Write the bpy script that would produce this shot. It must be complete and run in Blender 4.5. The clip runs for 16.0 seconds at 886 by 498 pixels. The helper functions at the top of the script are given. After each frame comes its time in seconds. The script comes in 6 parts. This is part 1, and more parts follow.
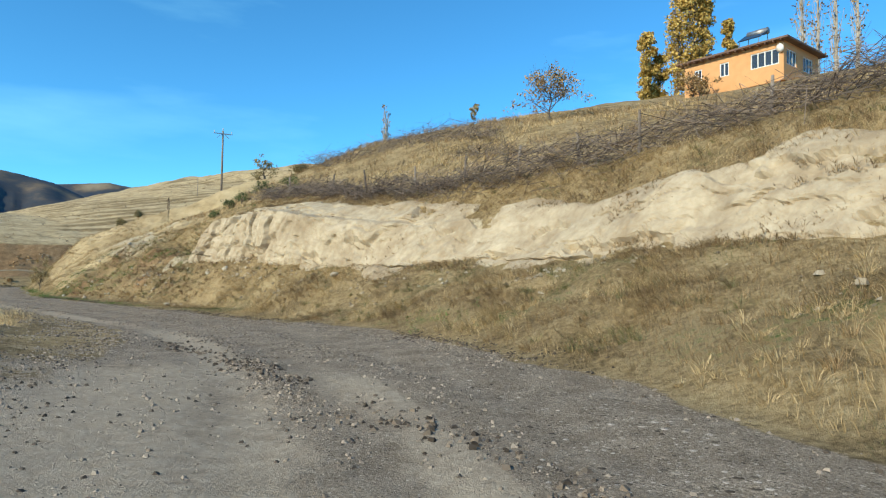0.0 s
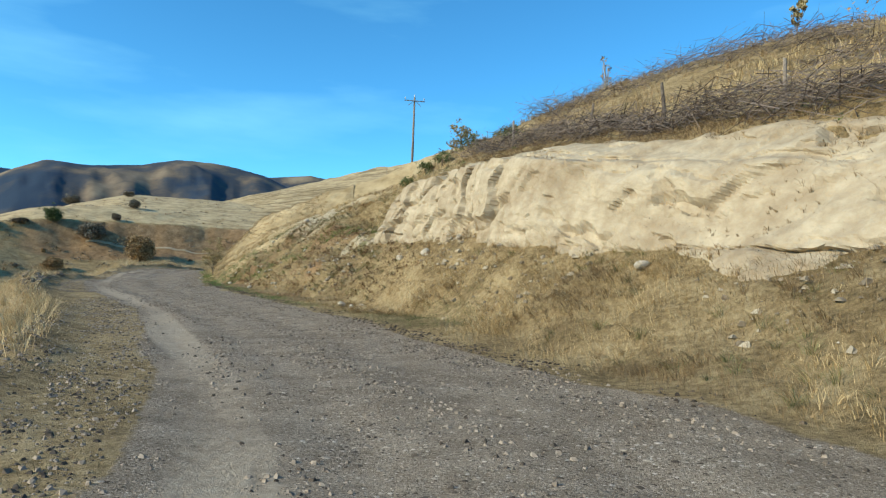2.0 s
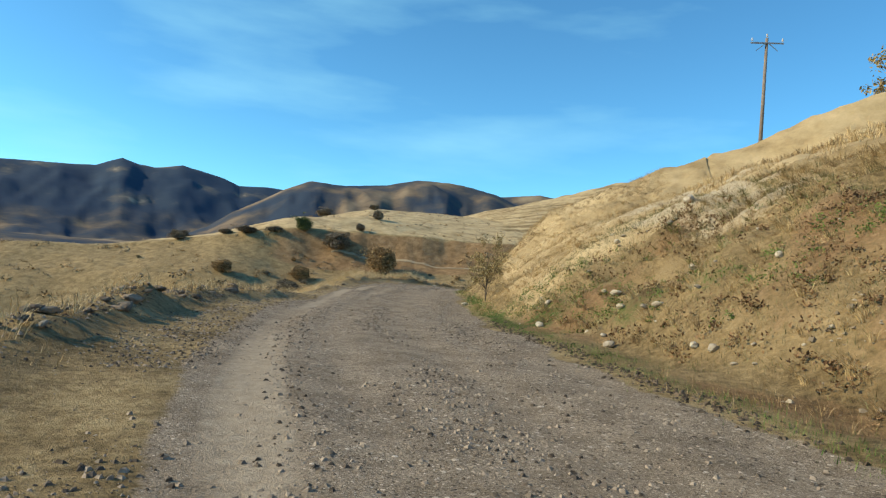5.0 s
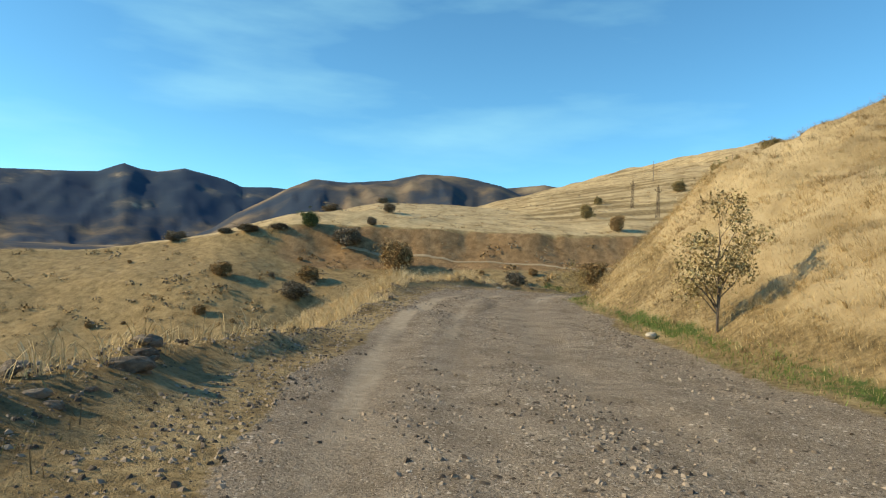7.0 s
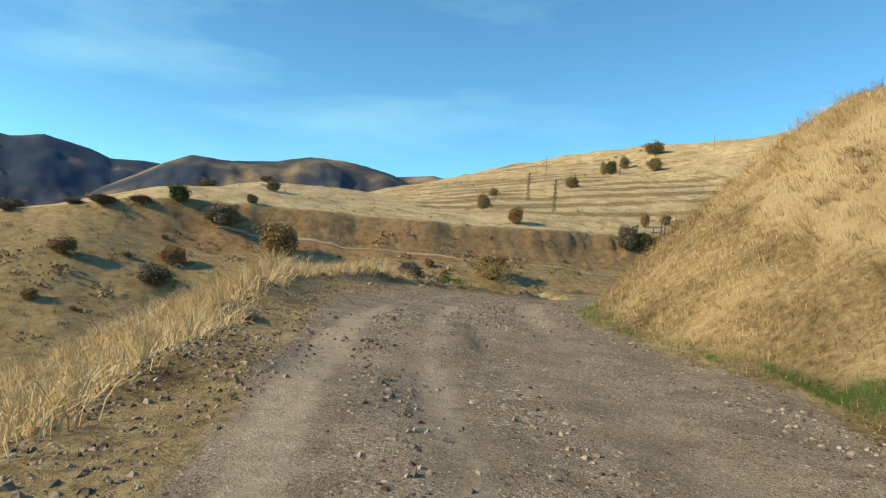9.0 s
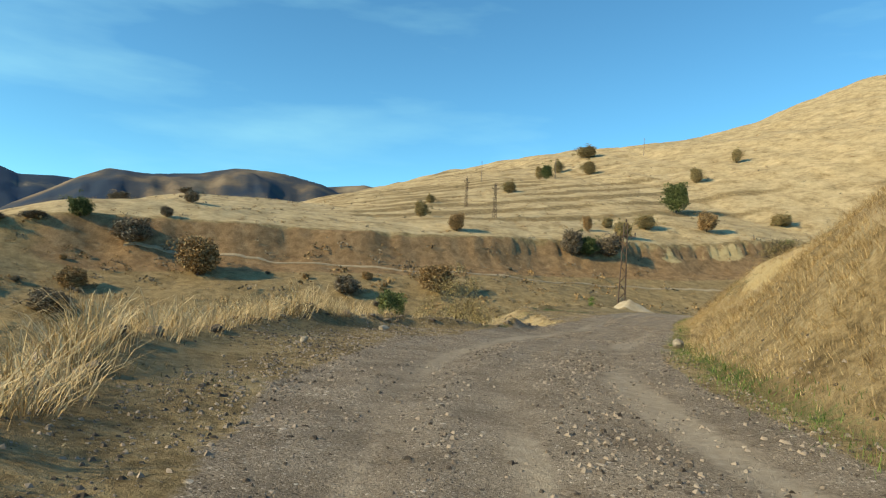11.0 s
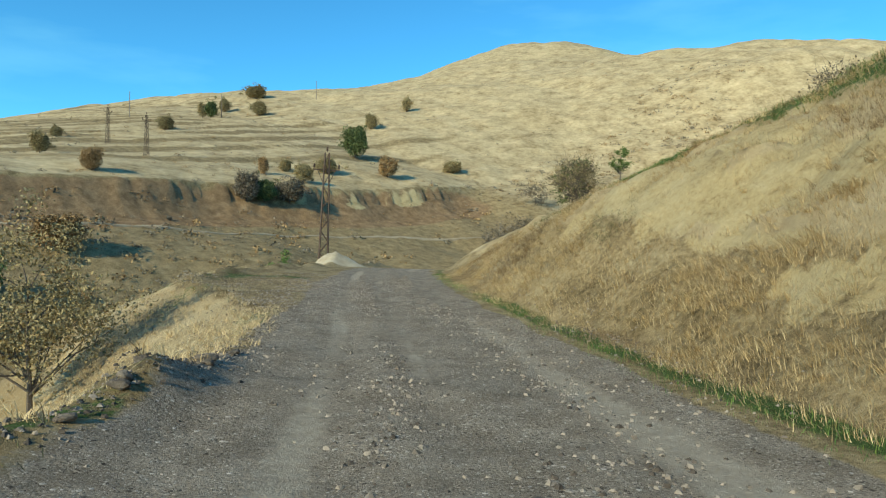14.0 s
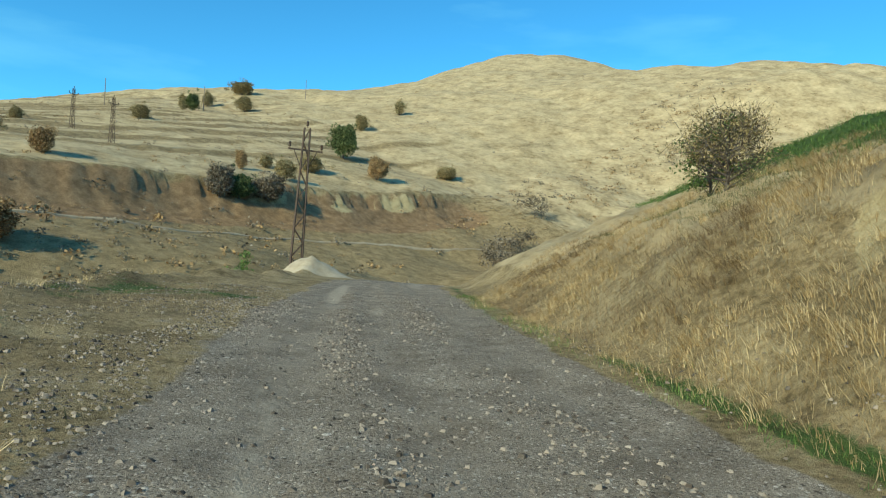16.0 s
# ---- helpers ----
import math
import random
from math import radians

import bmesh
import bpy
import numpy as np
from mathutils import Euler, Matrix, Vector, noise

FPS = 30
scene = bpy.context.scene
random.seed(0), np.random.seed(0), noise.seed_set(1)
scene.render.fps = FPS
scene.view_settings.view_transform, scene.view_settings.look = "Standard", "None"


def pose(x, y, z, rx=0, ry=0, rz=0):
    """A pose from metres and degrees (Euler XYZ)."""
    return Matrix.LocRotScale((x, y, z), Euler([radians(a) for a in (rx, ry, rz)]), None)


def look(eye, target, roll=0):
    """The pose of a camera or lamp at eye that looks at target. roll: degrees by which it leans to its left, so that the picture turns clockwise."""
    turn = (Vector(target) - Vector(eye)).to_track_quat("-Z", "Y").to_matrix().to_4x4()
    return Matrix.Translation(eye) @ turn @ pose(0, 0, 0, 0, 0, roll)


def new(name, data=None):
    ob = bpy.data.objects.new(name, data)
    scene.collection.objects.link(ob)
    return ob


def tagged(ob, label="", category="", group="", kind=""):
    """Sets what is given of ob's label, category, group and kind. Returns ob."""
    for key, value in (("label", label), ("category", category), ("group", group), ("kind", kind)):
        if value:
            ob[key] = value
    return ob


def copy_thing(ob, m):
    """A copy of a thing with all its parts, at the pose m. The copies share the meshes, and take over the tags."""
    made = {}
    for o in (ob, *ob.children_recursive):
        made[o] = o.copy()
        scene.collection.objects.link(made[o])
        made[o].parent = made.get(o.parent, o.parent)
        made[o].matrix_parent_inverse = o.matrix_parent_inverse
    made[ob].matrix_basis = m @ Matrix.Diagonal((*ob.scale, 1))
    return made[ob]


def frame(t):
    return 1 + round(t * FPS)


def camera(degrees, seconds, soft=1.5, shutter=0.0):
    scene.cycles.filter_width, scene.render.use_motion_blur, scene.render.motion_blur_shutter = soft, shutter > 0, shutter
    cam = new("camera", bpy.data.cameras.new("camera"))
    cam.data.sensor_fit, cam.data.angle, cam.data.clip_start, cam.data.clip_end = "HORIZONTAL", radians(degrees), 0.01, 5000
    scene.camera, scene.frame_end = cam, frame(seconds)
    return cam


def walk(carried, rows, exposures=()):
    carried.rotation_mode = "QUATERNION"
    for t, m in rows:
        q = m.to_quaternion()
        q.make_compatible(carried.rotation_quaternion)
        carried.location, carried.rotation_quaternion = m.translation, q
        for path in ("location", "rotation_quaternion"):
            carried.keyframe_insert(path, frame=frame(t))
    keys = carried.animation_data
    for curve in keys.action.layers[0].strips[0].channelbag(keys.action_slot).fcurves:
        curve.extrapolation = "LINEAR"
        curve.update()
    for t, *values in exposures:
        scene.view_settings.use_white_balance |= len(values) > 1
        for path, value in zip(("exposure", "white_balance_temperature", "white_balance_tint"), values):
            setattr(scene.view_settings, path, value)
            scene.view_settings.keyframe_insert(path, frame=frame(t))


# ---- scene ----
cam = camera(68.6, 16.0, soft=1.2)
PATH = [
    (0, (0.152, 0.055, 1.400), (0.1520, 2.0537, 1.4824), 0.94),
    (0.5, (-0.679, 3.501, 1.418), (-0.7832, 5.4973, 1.4824), -0.13),
    (1, (-1.850, 6.960, 1.407), (-2.0989, 8.9441, 1.4465), 0.40),
    (1.5, (-3.277, 10.277, 1.369), (-3.6728, 12.2376, 1.3965), 0.68),
    (2, (-4.969, 13.689, 1.307), (-5.5085, 15.6141, 1.3436), 2.22),
    (2.5, (-6.910, 16.846, 1.204), (-7.5719, 18.7331, 1.2260), 4.53),
    (3, (-9.006, 19.864, 1.098), (-9.7759, 21.7098, 1.1351), 6.41),
    (3.5, (-11.280, 22.812, 0.987), (-12.1614, 24.6066, 1.0340), 7.39),
    (4, (-13.755, 25.608, 0.951), (-14.7397, 27.3479, 1.0046), 6.51),
    (4.5, (-16.312, 28.312, 0.901), (-17.3823, 30.0009, 0.9423), 5.19),
    (5, (-19.101, 30.940, 0.866), (-20.2619, 32.5676, 0.9235), 4.44),
    (5.2, (-20.255, 31.941, 0.855), (-21.4488, 33.5445, 0.9149), 3.82),
    (6, (-24.839, 35.737, 0.871), (-26.1115, 37.2800, 0.8870), 2.39),
    (6.5, (-27.447, 37.967, 0.838), (-28.6943, 39.5309, 0.8494), 2.27),
    (7.3, (-30.907, 41.349, 0.794), (-32.0282, 43.0047, 0.8365), 2.32),
    (7.5, (-31.637, 42.184, 0.781), (-32.7254, 43.8616, 0.8103), 2.27),
    (8, (-33.345, 44.229, 0.746), (-34.3444, 45.9618, 0.7622), 2.98),
    (8.5, (-34.980, 46.354, 0.708), (-35.9048, 48.1274, 0.7303), 4.10),
    (9, (-36.525, 48.466, 0.667), (-37.3973, 50.2658, 0.6902), 4.57),
    (9.2, (-36.997, 49.129, 0.626), (-37.8505, 50.9378, 0.6427), 3.72),
    (10, (-38.761, 51.775, 0.856), (-39.5539, 53.6078, 0.9645), 2.53),
    (10.5, (-39.952, 53.666, 0.956), (-40.7063, 55.5157, 1.0540), 2.88),
    (11.3, (-42.051, 57.474, 1.037), (-42.6729, 59.3743, 1.0776), 1.84),
    (11.5, (-42.570, 58.582, 1.027), (-43.1394, 60.4989, 1.0575), 1.04),
    (12, (-43.601, 61.470, 0.971), (-44.0161, 63.4268, 0.9716), -0.12),
    (12.5, (-44.389, 64.350, 0.952), (-44.6284, 66.3352, 0.9430), -0.04),
    (13, (-44.963, 67.240, 0.906), (-45.0214, 69.2390, 0.8847), -0.16),
    (13.5, (-45.198, 70.382, 0.741), (-45.0669, 72.3772, 0.7111), 0.56),
    (14, (-45.256, 73.500, 0.573), (-44.9553, 75.4761, 0.5188), 1.24),
    (14.5, (-45.172, 76.566, 0.376), (-44.7726, 78.5244, 0.3160), 2.86),
    (15, (-45.081, 79.653, 0.175), (-44.6709, 81.6099, 0.1221), 4.91),
    (15.5, (-45.034, 82.690, 0.071), (-44.6483, 84.6522, 0.0417), 3.86),
    (16, (-44.992, 85.691, 0.042), (-44.6441, 87.6602, 0.0266), 3.79),
]
walk(cam, [(t, look(eye, target, roll)) for t, eye, target, roll in PATH],
     exposures=((0, 0.0, 6050, 4), (2, 0.0, 6050, 3), (4, 0.0, 6500, 5), (6, 0.03, 7400, 8), (9, 0.06, 7700, 8), (12, -0.04, 7100, 3), (13.3, -0.06, 6300, 0), (14.3, -0.10, 6000, -6), (16, -0.10, 5950, -8)))

# ---- sky and sun ----
SUN_FROM = Vector((-0.73, -0.68, 0.0)).normalized()
SUN_ELEV = radians(27)
world = bpy.data.worlds.new("sky")
scene.world = world
world.use_nodes = True
wn, wl = world.node_tree.nodes, world.node_tree.links
for n_ in list(wn):
    wn.remove(n_)
w_out, w_bg, w_sky = wn.new("ShaderNodeOutputWorld"), wn.new("ShaderNodeBackground"), wn.new("ShaderNodeTexSky")
w_sky.sky_type, w_sky.sun_disc = "NISHITA", False
w_sky.sun_elevation, w_sky.sun_rotation = SUN_ELEV, math.atan2(SUN_FROM.x, SUN_FROM.y)
w_sky.altitude, w_sky.air_density, w_sky.dust_density, w_sky.ozone_density = 1500, 1.0, 0.0, 5.0
w_co, w_map, w_noise = wn.new("ShaderNodeTexCoord"), wn.new("ShaderNodeMapping"), wn.new("ShaderNodeTexNoise")
w_map.inputs["Scale"].default_value = (1.0, 1.0, 4.5)
w_noise.inputs["Scale"].default_value, w_noise.inputs["Detail"].default_value = 2.6, 7.0
w_ramp, w_mix = wn.new("ShaderNodeValToRGB"), wn.new("ShaderNodeMixRGB")
w_ramp.color_ramp.elements[0].position, w_ramp.color_ramp.elements[1].position = 0.50, 0.80
w_ramp.color_ramp.elements[1].color = (0.42, 0.42, 0.42, 1)
w_mix.inputs[2].default_value = (4.2, 4.8, 5.6, 1)
wl.new(w_co.outputs["Generated"], w_map.inputs["Vector"])
wl.new(w_map.outputs["Vector"], w_noise.inputs["Vector"])
wl.new(w_noise.outputs["Fac"], w_ramp.inputs["Fac"])
wl.new(w_ramp.outputs["Color"], w_mix.inputs[0])
wl.new(w_sky.outputs["Color"], w_mix.inputs[1])
w_tint = wn.new("ShaderNodeMixRGB")
w_tint.blend_type = "MULTIPLY"
w_tint.inputs[0].default_value, w_tint.inputs[2].default_value = 1.0, (0.53, 1.0, 1.05, 1)
wl.new(w_mix.outputs["Color"], w_tint.inputs[1])
wl.new(w_tint.outputs["Color"], w_bg.inputs["Color"])
w_bg.inputs["Strength"].default_value = 0.21
wl.new(w_bg.outputs["Background"], w_out.inputs["Surface"])

sun_data = bpy.data.lights.new("sun", "SUN")
sun_data.energy, sun_data.angle, sun_data.color = 5.4, radians(0.55), (1.0, 0.83, 0.57)
sun = new("sun", sun_data)
sun.matrix_world = look((0, 0, 60), Vector((0, 0, 60)) - (SUN_FROM * math.cos(SUN_ELEV) + Vector((0, 0, math.sin(SUN_ELEV)))))
scene.view_settings.exposure = 0.0

# ---- materials ----
def nodes_of(name):
    m = bpy.data.materials.new(name)
    m.use_nodes = True
    return m, m.node_tree.nodes, m.node_tree.links, m.node_tree.nodes["Principled BSDF"]


def noise_node(nt, scale, detail=4.0, rough=0.6, vec=None):
    n = nt.nodes.new("ShaderNodeTexNoise")
    n.inputs["Scale"].default_value, n.inputs["Detail"].default_value, n.inputs["Roughness"].default_value = scale, detail, rough
    if vec is not None:
        nt.links.new(vec, n.inputs["Vector"])
    return n.outputs["Fac"]


def ramp_node(nt, fac, stops):
    r = nt.nodes.new("ShaderNodeValToRGB")
    e = r.color_ramp.elements
    while len(e) < len(stops):
        e.new(0.5)
    for el, (p, c) in zip(e, stops):
        el.position, el.color = p, (*c, 1)
    nt.links.new(fac, r.inputs["Fac"])
    return r.outputs["Color"]


def mix_node(nt, fac, a, b, mode="MIX"):
    m = nt.nodes.new("ShaderNodeMixRGB")
    m.blend_type = mode
    for sock, v in zip(m.inputs, (fac, a, b)):
        if isinstance(v, (int, float)):
            sock.default_value = v
        elif isinstance(v, tuple):
            sock.default_value = (*v, 1)
        else:
            nt.links.new(v, sock)
    return m.outputs["Color"]


def bump_node(nt, bsdf, height, strength=0.5, dist=0.05):
    b = nt.nodes.new("ShaderNodeBump")
    b.inputs["Strength"].default_value, b.inputs["Distance"].default_value = strength, dist
    nt.links.new(height, b.inputs["Height"])
    nt.links.new(b.outputs["Normal"], bsdf.inputs["Normal"])


def math_node(nt, op, a, b=0.0):
    m = nt.nodes.new("ShaderNodeMath")
    m.operation = op
    for sock, v in zip(m.inputs, (a, b)):
        if isinstance(v, (int, float)):
            sock.default_value = v
        else:
            nt.links.new(v, sock)
    return m.outputs["Value"]


def plain(name, dark, light, scale=6.0, rough=0.8, bump=0.4, dist=0.01, metal=0.0, per_object=0.0, per_island=0.0):
    """A surface that varies between two colours at two scales, with fine relief."""
    m, n, l, b = nodes_of(name)
    nt = m.node_tree
    vec = n.new("ShaderNodeTexCoord").outputs["Object"]
    big, fine = noise_node(nt, scale * 0.25, 3, 0.5, vec), noise_node(nt, scale, 6, 0.7, vec)
    both = math_node(nt, "ADD", math_node(nt, "MULTIPLY", big, 0.5), math_node(nt, "MULTIPLY", fine, 0.5))
    if per_object:
        both = math_node(nt, "ADD", both, math_node(nt, "MULTIPLY", math_node(nt, "SUBTRACT", n.new("ShaderNodeObjectInfo").outputs["Random"], 0.5), per_object))
    if per_island:
        both = math_node(nt, "ADD", both, math_node(nt, "MULTIPLY", math_node(nt, "SUBTRACT", n.new("ShaderNodeNewGeometry").outputs["Random Per Island"], 0.5), per_island))
    l.new(ramp_node(nt, both, [(0.32, dark), (0.68, light)]), b.inputs["Base Color"])
    b.inputs["Roughness"].default_value, b.inputs["Metallic"].default_value = rough, metal
    if bump:
        bump_node(nt, b, fine, bump, dist)
    return m


def leafy(name, dark, light, island=0.9):
    m = plain(name, dark, light, 1.2, 0.75, 0, per_island=island, per_object=0.25)
    b = m.node_tree.nodes["Principled BSDF"]
    b.inputs["Specular IOR Level"].default_value = 0.2
    return m


def ground_material():
    """Earth, gravel, grass and rock, mixed by the cover laid on the sheet."""
    m, n, l, b = nodes_of("ground_cover")
    nt = m.node_tree
    vec = n.new("ShaderNodeTexCoord").outputs["Object"]
    a1, a2 = n.new("ShaderNodeAttribute"), n.new("ShaderNodeAttribute")
    a1.attribute_name, a2.attribute_name = "cover_a", "cover_b"
    s1, s2 = n.new("ShaderNodeSeparateColor"), n.new("ShaderNodeSeparateColor")
    l.new(a1.outputs["Color"], s1.inputs[0]), l.new(a2.outputs["Color"], s2.inputs[0])
    n_big, n_mid, n_fine, n_grit = noise_node(nt, 0.05, 5, 0.6, vec), noise_node(nt, 0.7, 6, 0.65, vec), noise_node(nt, 7, 7, 0.75, vec), noise_node(nt, 38, 4, 0.7, vec)
    mixed = math_node(nt, "ADD", math_node(nt, "MULTIPLY", n_mid, 0.45), math_node(nt, "MULTIPLY", n_fine, 0.55))
    # dry grass
    col = ramp_node(nt, mixed, [(0.38, (0.10, 0.070, 0.034)), (0.48, (0.29, 0.21, 0.105)), (0.59, (0.50, 0.385, 0.21))])
    col = mix_node(nt, math_node(nt, "MULTIPLY", n_big, 0.35), col, (0.22, 0.17, 0.08))
    # straw fields far off, with mown rows
    straw = ramp_node(nt, math_node(nt, "ADD", math_node(nt, "MULTIPLY", n_mid, 0.4), math_node(nt, "MULTIPLY", noise_node(nt, 0.16, 7, 0.75, vec), 0.6)), [(0.36, (0.25, 0.185, 0.095)), (0.49, (0.45, 0.345, 0.19)), (0.64, (0.60, 0.475, 0.28))])

    def cover(fac, soft, base, colour):
        """Lays a colour where its cover is strong, with an uneven edge."""
        f = math_node(nt, "MULTIPLY", math_node(nt, "SUBTRACT", math_node(nt, "ADD", fac, math_node(nt, "MULTIPLY", math_node(nt, "SUBTRACT", mixed, 0.5), soft)), 0.42), 6.0)
        c = nt.nodes.new("ShaderNodeClamp")
        nt.links.new(f, c.inputs[0])
        return mix_node(nt, c.outputs[0], base, colour)

    col = cover(s2.outputs[2], 0.5, col, straw)
    col = cover(s2.outputs[1], 1.2, col, ramp_node(nt, mixed, [(0.36, (0.085, 0.061, 0.031)), (0.49, (0.255, 0.187, 0.094)), (0.64, (0.44, 0.33, 0.175))]))
    col = cover(s2.outputs[0], 0.8, col, ramp_node(nt, mixed, [(0.34, (0.085, 0.053, 0.028)), (0.5, (0.255, 0.162, 0.083)), (0.66, (0.43, 0.30, 0.165))]))
    mottle = ramp_node(nt, noise_node(nt, 0.16, 7, 0.68, vec), [(0.34, (0.90, 0.89, 0.87)), (0.50, (1.0, 1.0, 1.0)), (0.66, (1.06, 1.06, 1.05))])
    col = mix_node(nt, 1.0, col, mottle, "MULTIPLY")
    col = cover(s1.outputs[1], 1.6, col, ramp_node(nt, mixed, [(0.3, (0.03, 0.045, 0.012)), (0.55, (0.075, 0.115, 0.03)), (0.75, (0.17, 0.18, 0.06))]))
    pale = ramp_node(nt, mixed, [(0.32, (0.27, 0.21, 0.13)), (0.46, (0.49, 0.41, 0.275)), (0.66, (0.61, 0.53, 0.38))])
    col = cover(s1.outputs[2], 0.9, col, pale)
    a3 = n.new("ShaderNodeAttribute")
    a3.attribute_name = "cover_c"
    s3 = n.new("ShaderNodeSeparateColor")
    l.new(a3.outputs["Color"], s3.inputs[0])
    gravel = ramp_node(nt, n_grit, [(0.34, (0.155, 0.120, 0.083)), (0.5, (0.30, 0.242, 0.175)), (0.68, (0.44, 0.365, 0.27))])
    gravel = mix_node(nt, math_node(nt, "MULTIPLY", n_big, 0.4), gravel, (0.18, 0.142, 0.102))
    relief = None
    for scale, share in ((90, 0.15), (42, 0.30), (20, 0.62), (11, 0.90)):
        vor = nt.nodes.new("ShaderNodeTexVoronoi")
        vor.inputs["Scale"].default_value = scale
        l.new(vec, vor.inputs["Vector"])
        sepv = nt.nodes.new("ShaderNodeSeparateColor")
        l.new(vor.outputs["Color"], sepv.inputs[0])
        stone = ramp_node(nt, sepv.outputs[0], [(0.05, (0.085, 0.066, 0.048)), (0.45, (0.26, 0.21, 0.153)), (0.8, (0.43, 0.355, 0.27)), (0.97, (0.62, 0.54, 0.44))])
        there = math_node(nt, "GREATER_THAN", math_node(nt, "ADD", sepv.outputs[1], math_node(nt, "SUBTRACT", math_node(nt, "MULTIPLY", math_node(nt, "SUBTRACT", n_mid, 0.5), 1.6), math_node(nt, "MULTIPLY", s3.outputs[0], 0.9))), share)
        shape = math_node(nt, "MULTIPLY", there, math_node(nt, "LESS_THAN", math_node(nt, "ADD", vor.outputs["Distance"], math_node(nt, "MULTIPLY", n_grit, 0.25)), math_node(nt, "ADD", 0.40, math_node(nt, "MULTIPLY", sepv.outputs[2], 0.18))))
        gravel = mix_node(nt, shape, gravel, stone)
        dome = math_node(nt, "MULTIPLY", shape, math_node(nt, "SUBTRACT", 1.0, vor.outputs["Distance"]))
        dome = math_node(nt, "MULTIPLY", dome, 9.0 / scale)
        relief = dome if relief is None else math_node(nt, "MAXIMUM", relief, dome)
    gravel = mix_node(nt, 1.0, gravel, ramp_node(nt, noise_node(nt, 1.6, 5, 0.7, vec), [(0.36, (0.76, 0.74, 0.72)), (0.60, (1.12, 1.12, 1.12))]), "MULTIPLY")
    col = cover(s1.outputs[0], 1.5, col, gravel)
    # fine wheel-worn earth, and dark far woods with haze in their colour
    col = cover(s3.outputs[0], 0.7, col, ramp_node(nt, n_fine, [(0.3, (0.29, 0.235, 0.168)), (0.7, (0.46, 0.38, 0.28))]))
    # blue of distance haze is mixed into the far wood and heath colours
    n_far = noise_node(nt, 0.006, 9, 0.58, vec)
    hazed_forest = ramp_node(nt, n_far, [(0.36, (0.020, 0.042, 0.080)), (0.58, (0.036, 0.058, 0.090)), (0.66, (0.10, 0.10, 0.10)), (0.72, (0.30, 0.26, 0.20))])
    hazed_heath = ramp_node(nt, n_far, [(0.40, (0.030, 0.048, 0.078)), (0.50, (0.07, 0.072, 0.078)), (0.57, (0.16, 0.125, 0.092)), (0.70, (0.29, 0.23, 0.155))])
    hazed_woods = mix_node(nt, ramp_node(nt, s3.outputs[1], [(0.70, (0, 0, 0)), (0.95, (1, 1, 1))]), hazed_heath, hazed_forest)
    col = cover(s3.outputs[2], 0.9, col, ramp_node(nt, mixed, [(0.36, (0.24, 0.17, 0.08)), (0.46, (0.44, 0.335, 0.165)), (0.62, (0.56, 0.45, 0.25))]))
    col = cover(s3.outputs[1], 0.2, col, hazed_woods)
    l.new(col, b.inputs["Base Color"])
    b.inputs["Roughness"].default_value, b.inputs["Specular IOR Level"].default_value = 0.95, 0.15
    h = math_node(nt, "ADD", math_node(nt, "MULTIPLY", n_fine, 0.7), math_node(nt, "MULTIPLY", n_grit, 0.3))
    stony = math_node(nt, "GREATER_THAN", s1.outputs[0], 0.45)
    h = math_node(nt, "ADD", math_node(nt, "MULTIPLY", h, math_node(nt, "SUBTRACT", 1.0, math_node(nt, "MULTIPLY", stony, 0.6))), math_node(nt, "MULTIPLY", math_node(nt, "MULTIPLY", relief, stony), 0.45))
    bump_node(nt, b, h, 0.8, 0.14)
    return m


GROUND = ground_material()

# ---- the lie of the land ----
# centre of the gravel road: x, y, z
ROAD = [(9.0, -30.0, 0.35), (5.0, -14.0, 0.15), (1.6, 0.4, 0.0), (-0.4, 7.5, 0.0), (-3.7, 14.4, -0.08), (-7.9, 20.7, -0.30), (-12.8, 26.5, -0.45), (-18.1, 32.1, -0.53),
        (-24.0, 36.9, -0.53), (-28.6, 41.2, -0.6), (-32.2, 45.1, -0.64), (-35.3, 49.2, -0.72), (-38.6, 54.2, -0.6), (-41.2, 59.2, -0.4), (-42.9, 64.6, -0.45),
        (-43.7, 70.4, -0.65), (-43.8, 76.6, -1.0), (-43.6, 82.8, -1.3), (-43.5, 91.0, -1.45), (-43.4, 100.0, -1.6), (-42.6, 112.0, -1.9), (-40.4, 124.0, -2.4), (-35.0, 136.0, -3.4), (-26.0, 147.0, -5.0), (-12.0, 156.0, -7.0)]


def spline(pts, per=40):
    p = np.array([pts[0]] + list(pts) + [pts[-1]], float)
    t = np.linspace(0, 1, per, endpoint=False)[:, None]
    out = []
    for a, b, c, d in zip(p[:-3], p[1:-2], p[2:-1], p[3:]):
        out.append(0.5 * ((2 * b) + (c - a) * t + (2 * a - 5 * b + 4 * c - d) * t * t + (3 * b - a - 3 * c + d) * t**3))
    return np.concatenate(out)


LINE = spline(ROAD)
_step = np.hypot(*np.diff(LINE[:, :2], axis=0).T)
LINE_S = np.r_[0, np.cumsum(_step)]
START = float(LINE_S[80])       # s is counted from the third point of ROAD
LINE_S = LINE_S - START
_t = np.gradient(LINE[:, :2], axis=0)
_t /= np.hypot(*_t.T)[:, None]
for _ in range(12):
    _t[1:-1] = (_t[:-2] + _t[1:-1] * 2 + _t[2:]) / 4
    _t /= np.hypot(*_t.T)[:, None]
LINE_N = np.stack([_t[:, 1], -_t[:, 0]], 1)   # to the right


def road_at(s):
    """The centre, and the way to the right, at a length along the road."""
    return (np.stack([np.interp(s, LINE_S, LINE[:, k]) for k in range(3)], -1), np.stack([np.interp(s, LINE_S, LINE_N[:, k]) for k in range(2)], -1))


